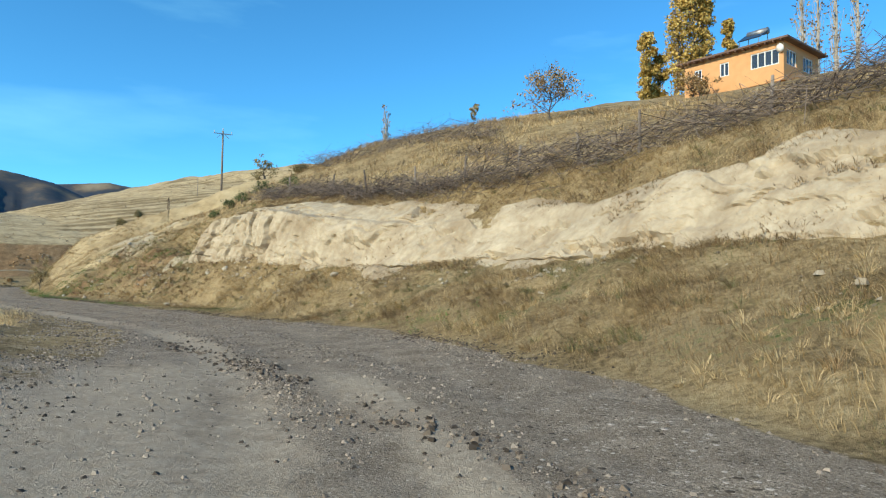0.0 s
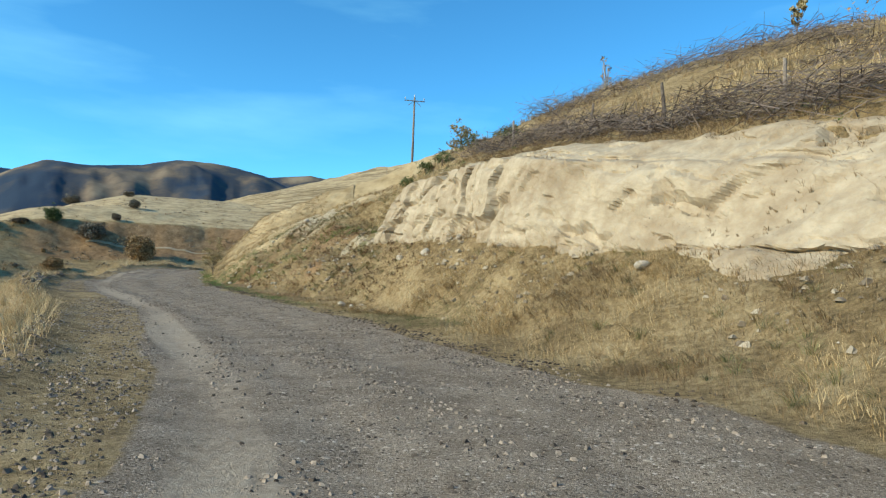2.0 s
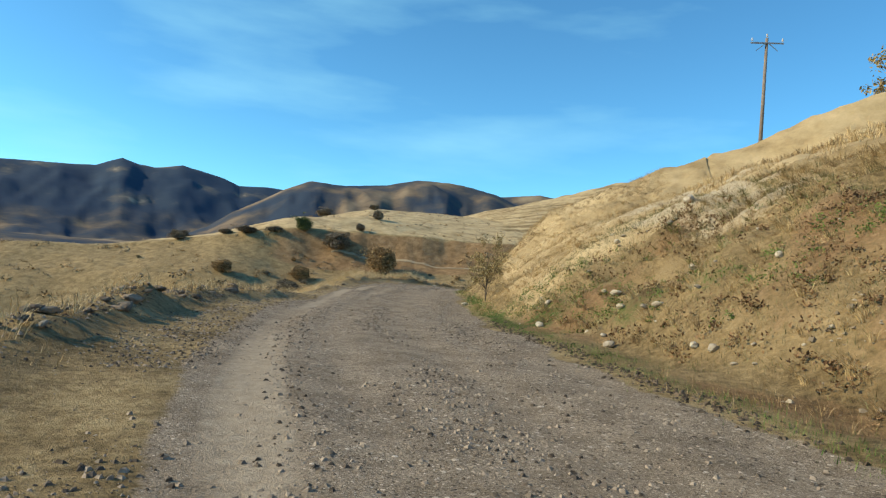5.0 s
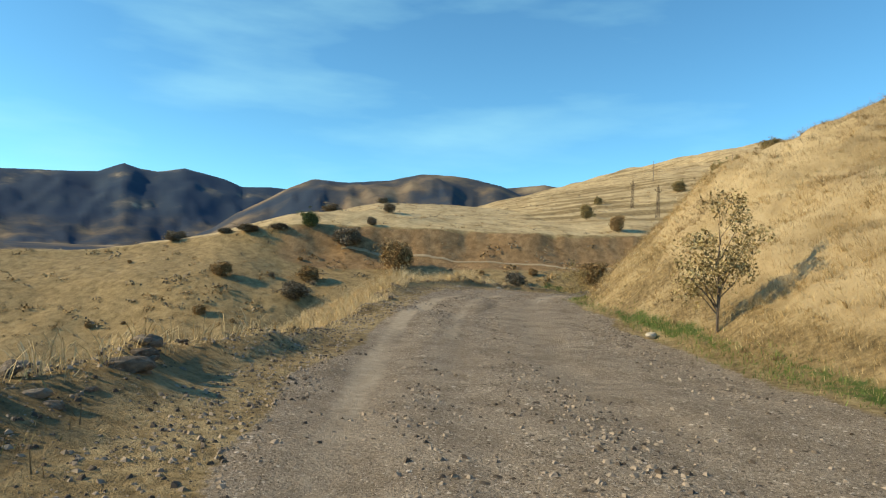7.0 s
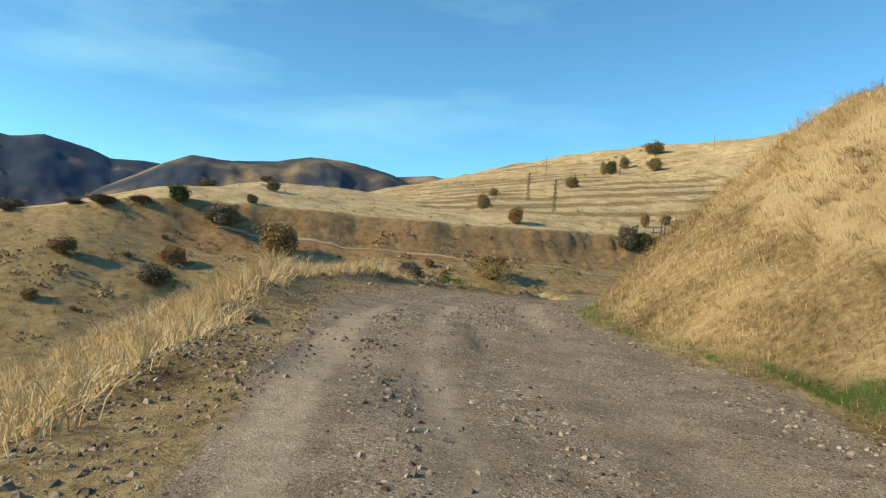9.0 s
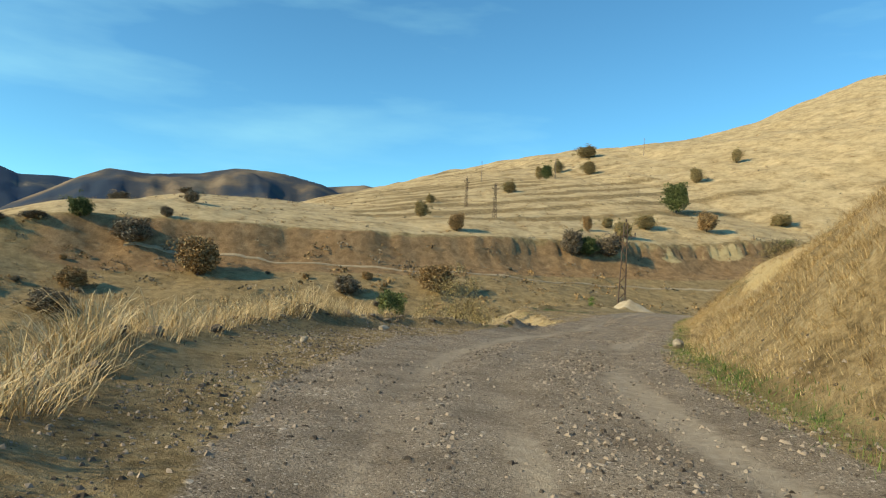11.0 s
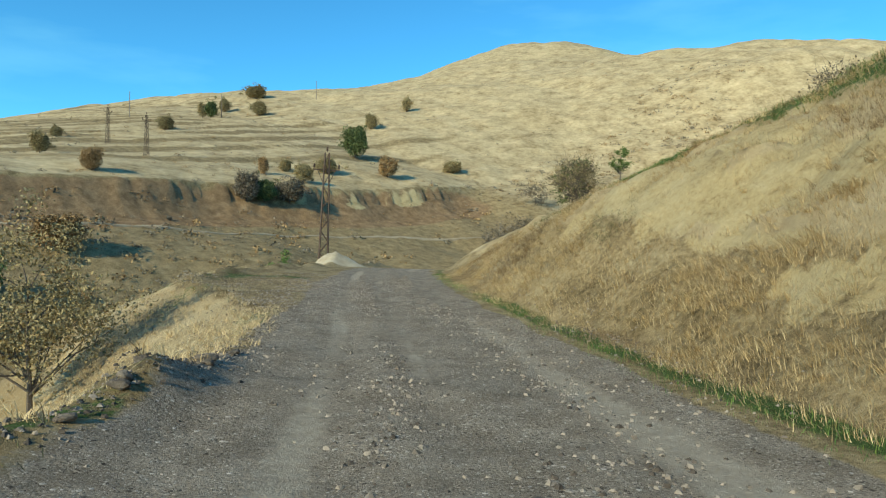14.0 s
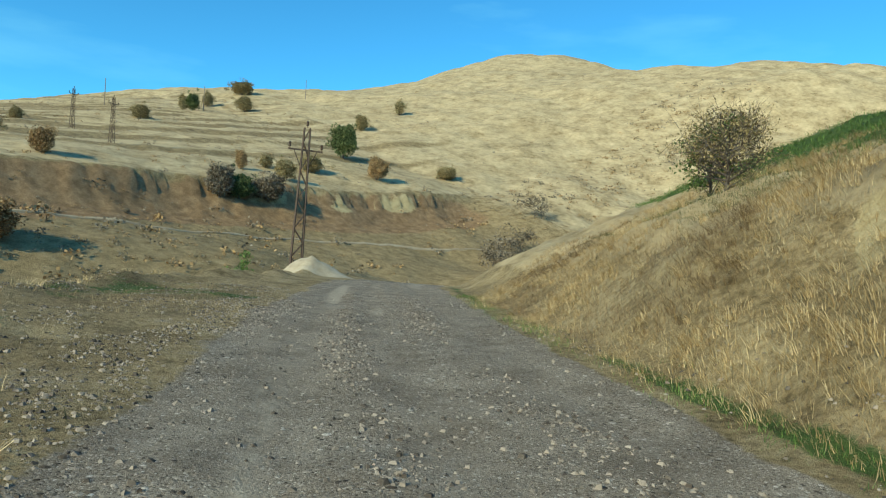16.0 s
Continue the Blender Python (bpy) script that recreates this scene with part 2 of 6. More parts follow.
def road_coords(x, y):
    """Length along the road, distance to its right, and its height, for places."""
    x, y = np.ravel(x), np.ravel(y)
    s, d, z = np.empty(len(x)), np.empty(len(x)), np.empty(len(x))
    for k in range(0, len(x), 4000):
        q = slice(k, k + 4000)
        dx, dy = x[q, None] - LINE[None, :, 0], y[q, None] - LINE[None, :, 1]
        j = (dx * dx + dy * dy).argmin(1)
        r = np.arange(len(j))
        tx, ty = -LINE_N[j, 1], LINE_N[j, 0]
        s[q] = LINE_S[j] + dx[r, j] * tx + dy[r, j] * ty
        lat = dx[r, j] * LINE_N[j, 0] + dy[r, j] * LINE_N[j, 1]
        d[q] = np.sign(lat) * np.hypot(dx[r, j], dy[r, j])
        z[q] = LINE[j, 2]
    return s, d, z


def smooth(x, a, b):
    t = np.clip((np.asarray(x, float) - a) / (b - a), 0, 1)
    return t * t * (3 - 2 * t)


def table(x, *pairs):
    return np.interp(x, [p[0] for p in pairs], [p[1] for p in pairs])


_rng = np.random.RandomState(7)
_perm = np.r_[_rng.permutation(256), _rng.permutation(256)]
_val = _rng.rand(512)


def vnoise(x, y):
    """Smooth value noise, 0 to 1."""
    x, y = np.asarray(x, float), np.asarray(y, float)
    xi, yi = np.floor(x).astype(int), np.floor(y).astype(int)
    xf, yf = x - xi, y - yi
    u, v = xf * xf * (3 - 2 * xf), yf * yf * (3 - 2 * yf)

    def h(a, b):
        return _val[_perm[(_perm[a & 255] + b) & 255]]

    return (h(xi, yi) * (1 - u) + h(xi + 1, yi) * u) * (1 - v) + (h(xi, yi + 1) * (1 - u) + h(xi + 1, yi + 1) * u) * v


def fbm(x, y, scale, octaves=4, gain=0.5):
    out, amp, tot = 0.0, 1.0, 0.0
    for k in range(octaves):
        out = out + amp * (vnoise(x / scale + 17.3 * k, y / scale - 9.1 * k) - 0.5)
        tot, amp, scale = tot + amp, amp * gain, scale / 2.03
    return out / tot * 2


# far side of the gully: a scarp line, with u beyond it and v along it
CUT_A, CUT_DIR = np.array((-121.0, 152.0)), np.array((0.758, 0.652))


def far_uv(x, y):
    px, py = x - CUT_A[0], y - CUT_A[1]
    return -CUT_DIR[1] * px + CUT_DIR[0] * py, CUT_DIR[0] * px + CUT_DIR[1] * py


def hill(x, y, cx, cy, h, rx, ry, turn=0.0):
    c, s = math.cos(turn), math.sin(turn)
    a, b = (x - cx) * c + (y - cy) * s, -(x - cx) * s + (y - cy) * c
    return h * np.exp(-((a / rx) ** 2 + (b / ry) ** 2))


def terrace(u, x, y):
    """Old field terraces: how near a place is to a bank between two, and its height in the step."""
    f = u / 14.0 + 0.50 * fbm(x, y, 60, 3) + 0.08 * fbm(x, y, 9, 2)
    f = f - np.floor(f)
    on = smooth(u, 14, 30)
    return np.exp(-((f - 0.82) / 0.17) ** 2) * on, (smooth(f, 0.68, 0.96) - f) * on * 1.6


def bare(s, d, x, y):
    """Share of bare slipped earth on the last stretch of bank."""
    d = d + 1.5 * fbm(x, y, 3.0, 3)
    s = s + 3.0 * fbm(x, y, 4.0, 3)
    top = table(s, (88, 7.5), (98, 9.5), (108, 9.2), (116, 7))
    out = smooth(d, 4.2, 5.2) * (1 - smooth(d, top, top + 0.8)) * smooth(s, 90, 94) * (1 - smooth(s, 109, 114))
    return out * (1 - 0.9 * smooth(fbm(s + d * 1.3, d - s * 0.2, 2.2, 4), -0.04, 0.12))


def scarp(v):
    """How much of the raw scarp shows along the cut."""
    return smooth(v, -40, -16) * (1 - smooth(v, 128, 150))


def track_u(v):
    """Where the foot track runs under the scarp."""
    return table(v, (-60, -2), (-15, -2.5), (0, -3.2), (20, -5.8), (40, -10), (60, -12.5), (80, -14), (100, -18), (120, -24), (135, -30))


# ranges at the back: how far, how deep, and their crest as bearing and rise in degrees
RANGES = (
    (3000, 420, ((-180, 2), (-60, 3), (0, 4), (20, 6.5), (25.4, 6.85), (27.3, 7.12), (31, 6.7), (36, 5), (60, 3), (180, 2))),
    (2350, 480, ((-180, 1), (40, 3), (46, 5.2), (49, 5.7), (51.2, 5.82), (53.6, 5.66), (55, 6.2), (56.5, 6.5), (58.2, 6.85), (60.3, 6.4), (61.5, 6.5), (62.7, 6.88), (64.5, 6.05), (66.4, 5.85), (72, 5.5), (95, 4.5), (140, 1.5), (180, 1))),
    (1550, 380, ((-180, 1), (10, 2), (24, 4), (28, 5.6), (30.4, 6.7), (32.3, 7.25), (35.2, 7.75), (38.2, 7.78), (41, 7.1), (43, 6.85), (45.1, 6.68), (47.8, 6.82), (49.8, 5.95), (51.5, 4.9), (54, 3.5), (56, 2.0), (60, 0.2), (180, 0))),
)


def far_land(x, y):
    """Hills and gully beyond the road."""
    u, v = far_uv(x, y)
    uw = u + 5 * fbm(x, y, 38, 3) + (1.3 * fbm(x, y, 8, 3) + table(v, (40, 0.5), (78, 1.9)) * np.abs(fbm(v, u * 0.25, 5.2, 4, 0.65))) * np.exp(-(u / 14) ** 2) * scarp(v)
    top = table(v, (-200, -6), (-70, 0), (-30, 5), (20, 7.5), (60, 8.5), (120, 8.0), (150, 6), (200, 8), (300, 16))
    slope = table(v, (-300, -0.02), (-80, 0.010), (-45, 0.042), (-25, 0.131), (-8, 0.162), (15, 0.150), (40, 0.146), (66, 0.195), (104, 0.256), (150, 0.342), (190, 0.406), (230, 0.425), (330, 0.326))
    rise = top + slope * 165 * (1 - np.exp(-np.maximum(uw, 0) / 165)) * 1.25
    rise += 0.55 * terrace(uw, x, y)[1] * smooth(v, 10, 50) * (1 - 0.5 * smooth(v, 165, 215))
    drop = np.maximum(-uw, 0)
    steep = scarp(v)
    fall = top - steep * (2.6 * smooth(drop, 0, table(v, (40, 3.2), (80, 1.5))) + 2.0 * smooth(drop, 2.2, 7.0)) - 0.30 * drop - 0.10 * np.maximum(drop - 22, 0)
    fall += 0.35 * np.exp(-((drop + track_u(v)) / 1.0) ** 2) * (v < 130)                 # foot track
    z = np.where(uw > 0, rise, np.maximum(fall, -16 + 0.02 * drop))
    z += hill(x, y, 109.4, 546.9, 82.8, 133.6, 130.2) + hill(x, y, 142.2, 332.2, 52.2, 118.1, 119.6, 0.4) + hill(x, y, 272.5, 305.6, 83.0, 120, 120)
    z += (5.5 * fbm(x, y, 30, 3) * smooth(-u, 12, 40) + 2.2 * fbm(x, y, 22, 3) * smooth(v, 130, 170)) * smooth(np.hypot(x + 40, y - 62), 50, 90)
    z += hill(x, y, -150, 150, 3.5, 32, 22, 0.6)
    # hills and mountains at the back, over a wide valley
    r = np.hypot(x + 40, y - 62)
    az = np.degrees(np.arctan2(-(x + 40), y - 62))
    z = z * (1 - smooth(r, 650, 1100)) - 60 * smooth(r, 420, 900) * smooth(az, 30, 55) * (1 - smooth(r, 1000, 1400))
    z += 1.2 * fbm(x, y, 45, 4) * smooth(r, 60, 160) * (1 - smooth(r, 700, 1100))
    back = np.full(np.shape(x), -40.0) * smooth(r, 900, 1400)
    for dist, wide, crest in RANGES:
        away = (r - dist) / wide
        top = dist * np.tan(np.radians(table(az, *crest))) * 0.985 + 2.0 * fbm(az, az * 0, 1.3, 4)
        cut = np.abs(fbm(az * 22 + 14 * fbm(x, y, 500, 2), r * 0.25, 110, 4, 0.55)) + 0.6 * np.abs(fbm(x, y, 190, 4))
        back = np.maximum(back, top * np.exp(-away**2) - (table(dist, (1550, 0.26), (2350, 0.15)) * top * cut + 5) * (1 - np.exp(-(away / 0.30) ** 2)))
    z = z + back * smooth(r, 900, 1250)
    return z


# left edge of the gravel
EDGE_L = ((-40, 5), (6, 4.5), (17, 2.5), (26, 2.2), (50, 2.2), (60, 2.5), (66, 2.1), (72, 2.3), (78, 3.0), (85, 3.4), (95, 3.4), (104, 3.1), (112, 2.8), (122, 2.6), (150, 2.8))
# right edge of the gravel, and foot of the bank, to the right of the centre
EDGE = ((-40, 3.0), (12, 3.3), (20, 3.7), (30, 3.2), (43, 3.4), (50, 3.9), (62, 3.9), (67, 3.5), (71, 3.0), (75, 2.3), (88, 2.4), (100, 2.1), (112, 2.1), (122, 2.4), (150, 2.8))
FOOT = ((-40, 3.0), (12, 3.5), (20, 4.2), (27, 4.9), (31, 5.4), (45, 5.5), (53, 5.4), (60, 4.4), (66, 3.8), (70, 3.6), (75, 3.0), (80, 2.8), (95, 3.2), (99, 3.5), (103, 2.9), (108, 2.8), (118, 3.6), (150, 3.4))


def bank(s, d):
    """Height over the road of the hillside to its right: a slope, a pale rock face, brush ground and the upper slope."""
    start = table(s, *FOOT)
    e = np.maximum(d - start, 0)
    # stretch with the rock face
    foot = table(s, (-30, 2.3), (0, 2.2), (12, 2.0), (24, 1.95), (30, 2.15), (36, 2.7), (44, 2.9))
    face = table(s, (-30, 0.0), (0, 1.7), (12, 1.9), (23, 1.6), (27, 2.1), (32, 2.6), (39.5, 2.4), (41.8, 1.2), (43.2, 0.0))
    wide = table(s, (-12, 3.5), (10, 1.9), (23, 1.4), (30, 0.9), (36, 0.8))
    far = table(s, (0, 8.9), (20, 8.8), (25, 8.5), (30.7, 7.7), (36, 8.0), (40.7, 8.8), (46, 9.2)) - start + 0.4 * fbm(s, d * 0, 6, 3)
    rock = foot * np.clip(e / far, 0, 1) ** table(s, (15, 1.15), (30, 0.95)) + face * smooth(e, far, far + wide)
    up = np.maximum(e - far - 1.2, 0)
    back = (3.0 - face) * smooth(e, far + wide * table(s, (40, 0.7), (44, 0.0)), far + table(s, (0, 4.2), (38, 3.8), (44, 6.0)))
    g1, g2 = table(s, (0, 0.31), (15, 0.37), (35, 0.54)), table(s, (0, 0.335), (15, 0.32), (35, 0.28))
    rock = rock + back + 0.28 * np.minimum(up, 3.5) + g1 * np.clip(up - 3.5, 0, 11) + g2 * np.clip(up - 14.5, 0, 26) + 0.15 * np.clip(up - 40, 0, 60)
    # spur of earth and dry grass after it, then a lower bank
    steep, edge, ease = table(s, (45, 0.86), (53, 0.84), (64, 0.66), (70, 0.78), (76, 1.12), (80, 1.08), (92, 0.88), (99, 0.92), (105, 1.10), (110, 0.98), (119, 0.74), (124, 0.64)), table(s, (45, 4.4), (55, 4.5), (64, 5.4), (72, 4.5), (80, 4.1), (95, 4.0), (105, 3.1), (110, 3.0), (114, 2.5), (124, 2.5)), table(s, (60, 0.42), (80, 0.36), (92, 0.41), (104, 0.42), (112, 0.46), (124, 0.50))
    spur = steep * np.minimum(e, edge) + ease * np.clip(e - edge, 0, 12.5) + 0.13 * np.clip(e - edge - 12.5, 0, 40)
    z = rock + (spur - rock) * smooth(s, 43.5, 55)
    rim = table(s, *EDGE)
    return z * (1 - 0.8 * smooth(s, 130, 166)) + 0.06 * smooth(d - rim, -0.2, 0.9)


# width of the level verge on the left, along the road
VERGE = ((-40, 12), (0, 10), (12, 6), (21, 1.8), (26, 1.3), (34, 1.7), (47, 1.8), (54, 2.1), (60, 1.3), (64, 0.6), (68, 0.3), (71, 0.4), (74, 1.2), (79, 3.2), (86, 3.7), (90, 3.0), (93, 1.3), (96, 0.7), (99, 0.5), (104, 0.5), (108, 2.2), (112, 4.6), (119, 5.2), (128, 3))


def shoulder(s, d):
    """Height over the road of the ground to its left: verge, heaped spoil and the fall into the gully."""
    e = np.maximum(-d - 2.8, 0)
    flat = table(s, *VERGE)
    over = np.maximum(e - flat, 0)
    heap = table(s, (16, 0.1), (26, 0.2), (40, 0.12), (47, 0.25), (51, 0.35), (55, 0.6), (59, 0.45), (63, 0.12), (70, 0.1), (73, 0.4), (77, 0.2), (82, 0.22), (88, 0.32), (95, 0.3), (99, 0.0), (112, 0.08), (118, 0.2))
    heap = heap * np.exp(-((e - flat + 0.15) / 0.5) ** 2) * np.clip(0.8 + 1.4 * fbm(s, d, 1.7, 3), 0, 2)
    return 0.05 * np.minimum(e, flat) + heap - 0.44 * np.minimum(over, 3.4) - 0.82 * np.maximum(over - 3.4, 0)


def land(x, y):
    shape = np.shape(x)
    x, y = np.ravel(np.asarray(x, float)), np.ravel(np.asarray(y, float))
    s, d, zr = road_coords(x, y)
    f = far_land(x, y)
    right = zr + bank(s, d) + (hill(x, y, -27, 82, 4.2, 6, 6) + hill(x, y, -19, 73, 2.4, 8, 6)) * (d > 4)
    right = right + (f - right) * smooth(d + 0.3 * np.maximum(s - 110, 0), table(s, (0, 60), (60, 38), (90, 34), (140, 28)), table(s, (0, 160), (60, 90), (90, 66), (140, 50)))
    left = np.maximum(zr + shoulder(s, d), f)
    z = np.where(d > 0, right, left)
    z = z + (f - z) * smooth(s, 150, 175)
    off = np.abs(d)
    dirt = bare(s, d, x, y)
    z = z - 0.30 * dirt + 0.55 * dirt * np.abs(fbm(s * 1.0, d * 0.6, 2.0, 3)) + 0.22 * dirt * fbm(x, y, 1.1, 3)
    rough = smooth(d, 4.0, 6.0) * (1 - smooth(d, 16, 22)) * (1 - smooth(s, 60, 72)) * np.where((s < 44) & (d > 7.6), 0, 1)
    lump = smooth(d - table(s, *FOOT), 0.2, 1.2) * (1 - smooth(d, 18, 24)) * np.where((s < 44) & (d > 7.4) & (d < 11.5), 0, 1) * (1 - 0.7 * dirt) * (s < 150)
    z = z + lump * (0.24 * np.abs(fbm(x, y, 1.3, 3)) + 0.16 * fbm(x, y, 0.75, 2) + 0.22 * fbm(x, y, 2.8, 2) + 0.40 * smooth(s, 37, 43) * (1 - smooth(s, 55, 61)) * np.abs(fbm(x, y, 1.7, 3)))
    z = z + rough * (0.20 * fbm(x, y, 1.9, 4, 0.6) + 0.30 * smooth(s, 42, 47) * np.abs(fbm(s, d * 0.5, 2.6, 3)))
    z = z + 0.30 * fbm(x, y, 5.0, 4) * smooth(off, 3.6, 7) + 0.07 * fbm(x, y, 0.9, 3) * smooth(off, 3.2, 4.5)
    rut = np.exp(-((d + 1.7) / 0.4) ** 2) + 0.8 * np.exp(-((d + 0.5) / 0.34) ** 2) + 0.7 * np.exp(-((d - 1.25) / 0.4) ** 2)
    z = z - 0.05 * rut + 0.06 * fbm(x, y, 1.4, 4) + 0.05 * np.exp(-((off - 2.9) / 0.4) ** 2) * fbm(x, y, 1.1, 2)
    return z.reshape(shape)


def covers(x, y, z, nz):
    """What covers the ground: three groups of three shares."""
    s, d, zr = road_coords(x, y)
    u, v = far_uv(x, y)
    u = u + 5 * fbm(x, y, 38, 3)
    edge = table(s, *EDGE)
    off = np.abs(np.where(d > 0, d * 3.1 / edge, d * 3.0 / table(s, *EDGE_L)) + 0.45 * fbm(x, y, 2.2, 4))
    on = (s > -60) & (s < 172)
    near = 1 - smooth(np.abs(d), 30, 60)
    road = (1 - smooth(off, 2.7, 3.4)) * on
    wide = (1 - smooth(off, 4.0, 8.0)) * (d < 0) * on * table(s, (-40, 0.8), (6, 0.72), (16, 0.36), (26, 0.24), (60, 0.22), (66, 0.32), (84, 0.30), (92, 0.20), (106, 0.36))
    road = np.maximum(road, wide)
    green = table(s, (40, 0.6), (56, 0.75)) * np.exp(-((d - edge - 0.5) / table(s, (60, 0.42), (66, 0.28), (90, 0.34))) ** 2) * smooth(s, 33, 40) * (0.7 + 0.5 * fbm(x, y, 7, 2))
    green = np.maximum(green, (0.36 + 0.4 * fbm(x, y, 2.5, 3)) * smooth(s, 37, 42) * (1 - smooth(s, 55, 59)) * np.exp(-((d - table(s, (40, 9.0), (50, 7.0), (56, 5.2))) / 1.3) ** 2))
    green = np.maximum(green, (0.26 + 0.35 * fbm(x, y, 3, 4)) * smooth(d, 3.2, 4.2) * (1 - smooth(d, 7.5, 9)) * (1 - smooth(s, 22, 36)) * on)
    green = np.maximum(green, 0.85 * np.exp(-((d - table(s, (90, 12.2), (106, 12.6), (130, 15.5))) / 3.2) ** 4) * smooth(s, 84, 92) * (1 - smooth(s, 132, 146)))
    green = np.maximum(green, (0.30 + 0.5 * fbm(x, y, 2.5, 4)) * (d < -3.4) * (d > -9.5) * smooth(s, 86, 94) * (1 - smooth(s, 120, 128)))
    pale = smooth(0.86 - nz, 0, 0.16) * (s > -30) * (s < 44) * smooth(d + 0.8 * fbm(x, y, 1.5, 3) - table(s, (0, 9.2), (20, 8.7), (30, 7.9), (36, 8.1)), -0.2, 0.2) * (1 - smooth(d + fbm(x, y, 2, 3), 10.0, 10.8)) * on
    dirt = np.maximum(0.95 * bare(s, d, x, y), 0.85 * smooth(fbm(x, y, 8, 3), -0.12, 0.2) * scarp(v) * np.exp(-((u + 2.2) / 2.4) ** 2) * smooth(v, 66, 92))
    pale = np.maximum(pale, (0.42 + 0.5 * fbm(x, y, 4, 3)) * smooth(s, 48, 54) * (1 - smooth(s, 66, 74)) * smooth(d, 7, 9) * (1 - smooth(d, 15, 18)))
    pale = np.maximum(pale, (0.6 + 0.4 * fbm(x, y, 3, 2)) * (s < 6) * (s > -40) * (d > 9.4) * (d < 15) * on)
    red = scarp(v) * smooth(-u, -1, 1.5) * (1 - smooth(-u, 9, 15)) * 0.9
    red = np.maximum(red, (0.55 + 0.9 * fbm(x, y, 2.2, 4)) * smooth(s, 37, 43) * (1 - smooth(s, 55, 60)) * smooth(d - edge, 0.3, 1.0) * (1 - smooth(d, 8.5, 10.5)))
    brown = 0.55 * smooth(-u, -3, 4) * (d < -10) * (1 - smooth(v, 130, 165))
    step = terrace(u + table(v, (40, 0.5), (78, 1.9)) * np.abs(fbm(v, u * 0.25, 5.2, 4, 0.65)) * np.exp(-(u / 14) ** 2) * scarp(v), x, y)[0] * smooth(v, 10, 50) * (1 - 0.6 * smooth(v, 160, 205)) * (0.95 + 0.7 * fbm(x, y, 20, 2))
    brown = np.maximum(brown, np.maximum(0.80 * step, 0.44 * smooth(fbm(x, y, 26, 4), 0.10, 0.40) * smooth(u, 4, 12)))
    brown = np.maximum(brown, 0.40 * (d > 2) * (s < 40) * near * smooth(fbm(x, y, 9, 3), -0.1, 0.3))
    straw = smooth(u, -2, 3) * 0.9 * (1 - near * 0.5)
    straw = np.maximum(straw, 0.8 * smooth(s, 46, 56) * smooth(d, 4, 6))
    out = -d - 2.8 - table(s, *VERGE)
    straw = np.maximum(straw, 0.8 * (d < -3) * smooth(out, -0.3, 0.7) * (1 - smooth(-d, 10, 16)) * smooth(s, 30, 40) * (1 - smooth(s, 122, 128)))
    brown = np.maximum(brown, (0.55 + 0.5 * fbm(x, y, 2.2, 4)) * smooth(-d, 3.0, 3.8) * (1 - smooth(out, -0.3, 0.6)) * (d < 0) * smooth(s, 10, 22) * (1 - smooth(s, 122, 128)))
    brown = np.maximum(brown, (0.75 + 0.5 * fbm(x, y, 2.5, 3)) * smooth(s, 36, 42) * (1 - smooth(s, 55, 60)) * smooth(d - edge, 0.2, 0.8) * (1 - smooth(d, 8.5, 10)))
    r = np.hypot(x + 40, y - 62)
    straw = np.maximum(straw, 0.75 * smooth(v, 120, 165) * smooth(r, 75, 110))
    # far growth tinted for haze; the farther left range takes the bluer mix
    hazed_woods = smooth(r, 600, 950) * (0.66 + 0.34 * smooth(r, 1750, 1950) * smooth(np.degrees(np.arctan2(-(x + 40), y - 62)), 40, 46))
    drift = d + 0.30 * fbm(s, s * 0, 11, 2)
    early = 1 - smooth(s, 54, 64)
    patchy = fbm(s * 0.22, d * 1.1, 1.7, 4)
    wear = (np.exp(-((drift + 1.75) / 0.36) ** 2) * (0.60 + 0.6 * patchy) + np.exp(-((drift + 0.55) / 0.30) ** 2) * (0.42 + 0.9 * patchy) + np.exp(-((drift - 1.25) / 0.5) ** 2) * (0.46 + 0.8 * patchy)) * (1 - early)
    wear = wear + early * (np.exp(-((drift + 1.55) / 0.52) ** 4) * (0.62 + 0.35 * patchy) + np.exp(-((drift - 0.9) / 0.6) ** 2) * (0.22 + 0.9 * patchy))
    wear = np.maximum(wear, 0.62 * smooth(-s, -16, -8) * (np.abs(d + 2.4) < 2.6) * (1 + 1.0 * patchy)) * on
    one = lambda *c: np.clip(np.stack([*c, np.ones(len(x))], 1), 0, 1)
    return one(road, green * (road < 0.5), pale), one(red, brown, straw), one(wear, hazed_woods, dirt)


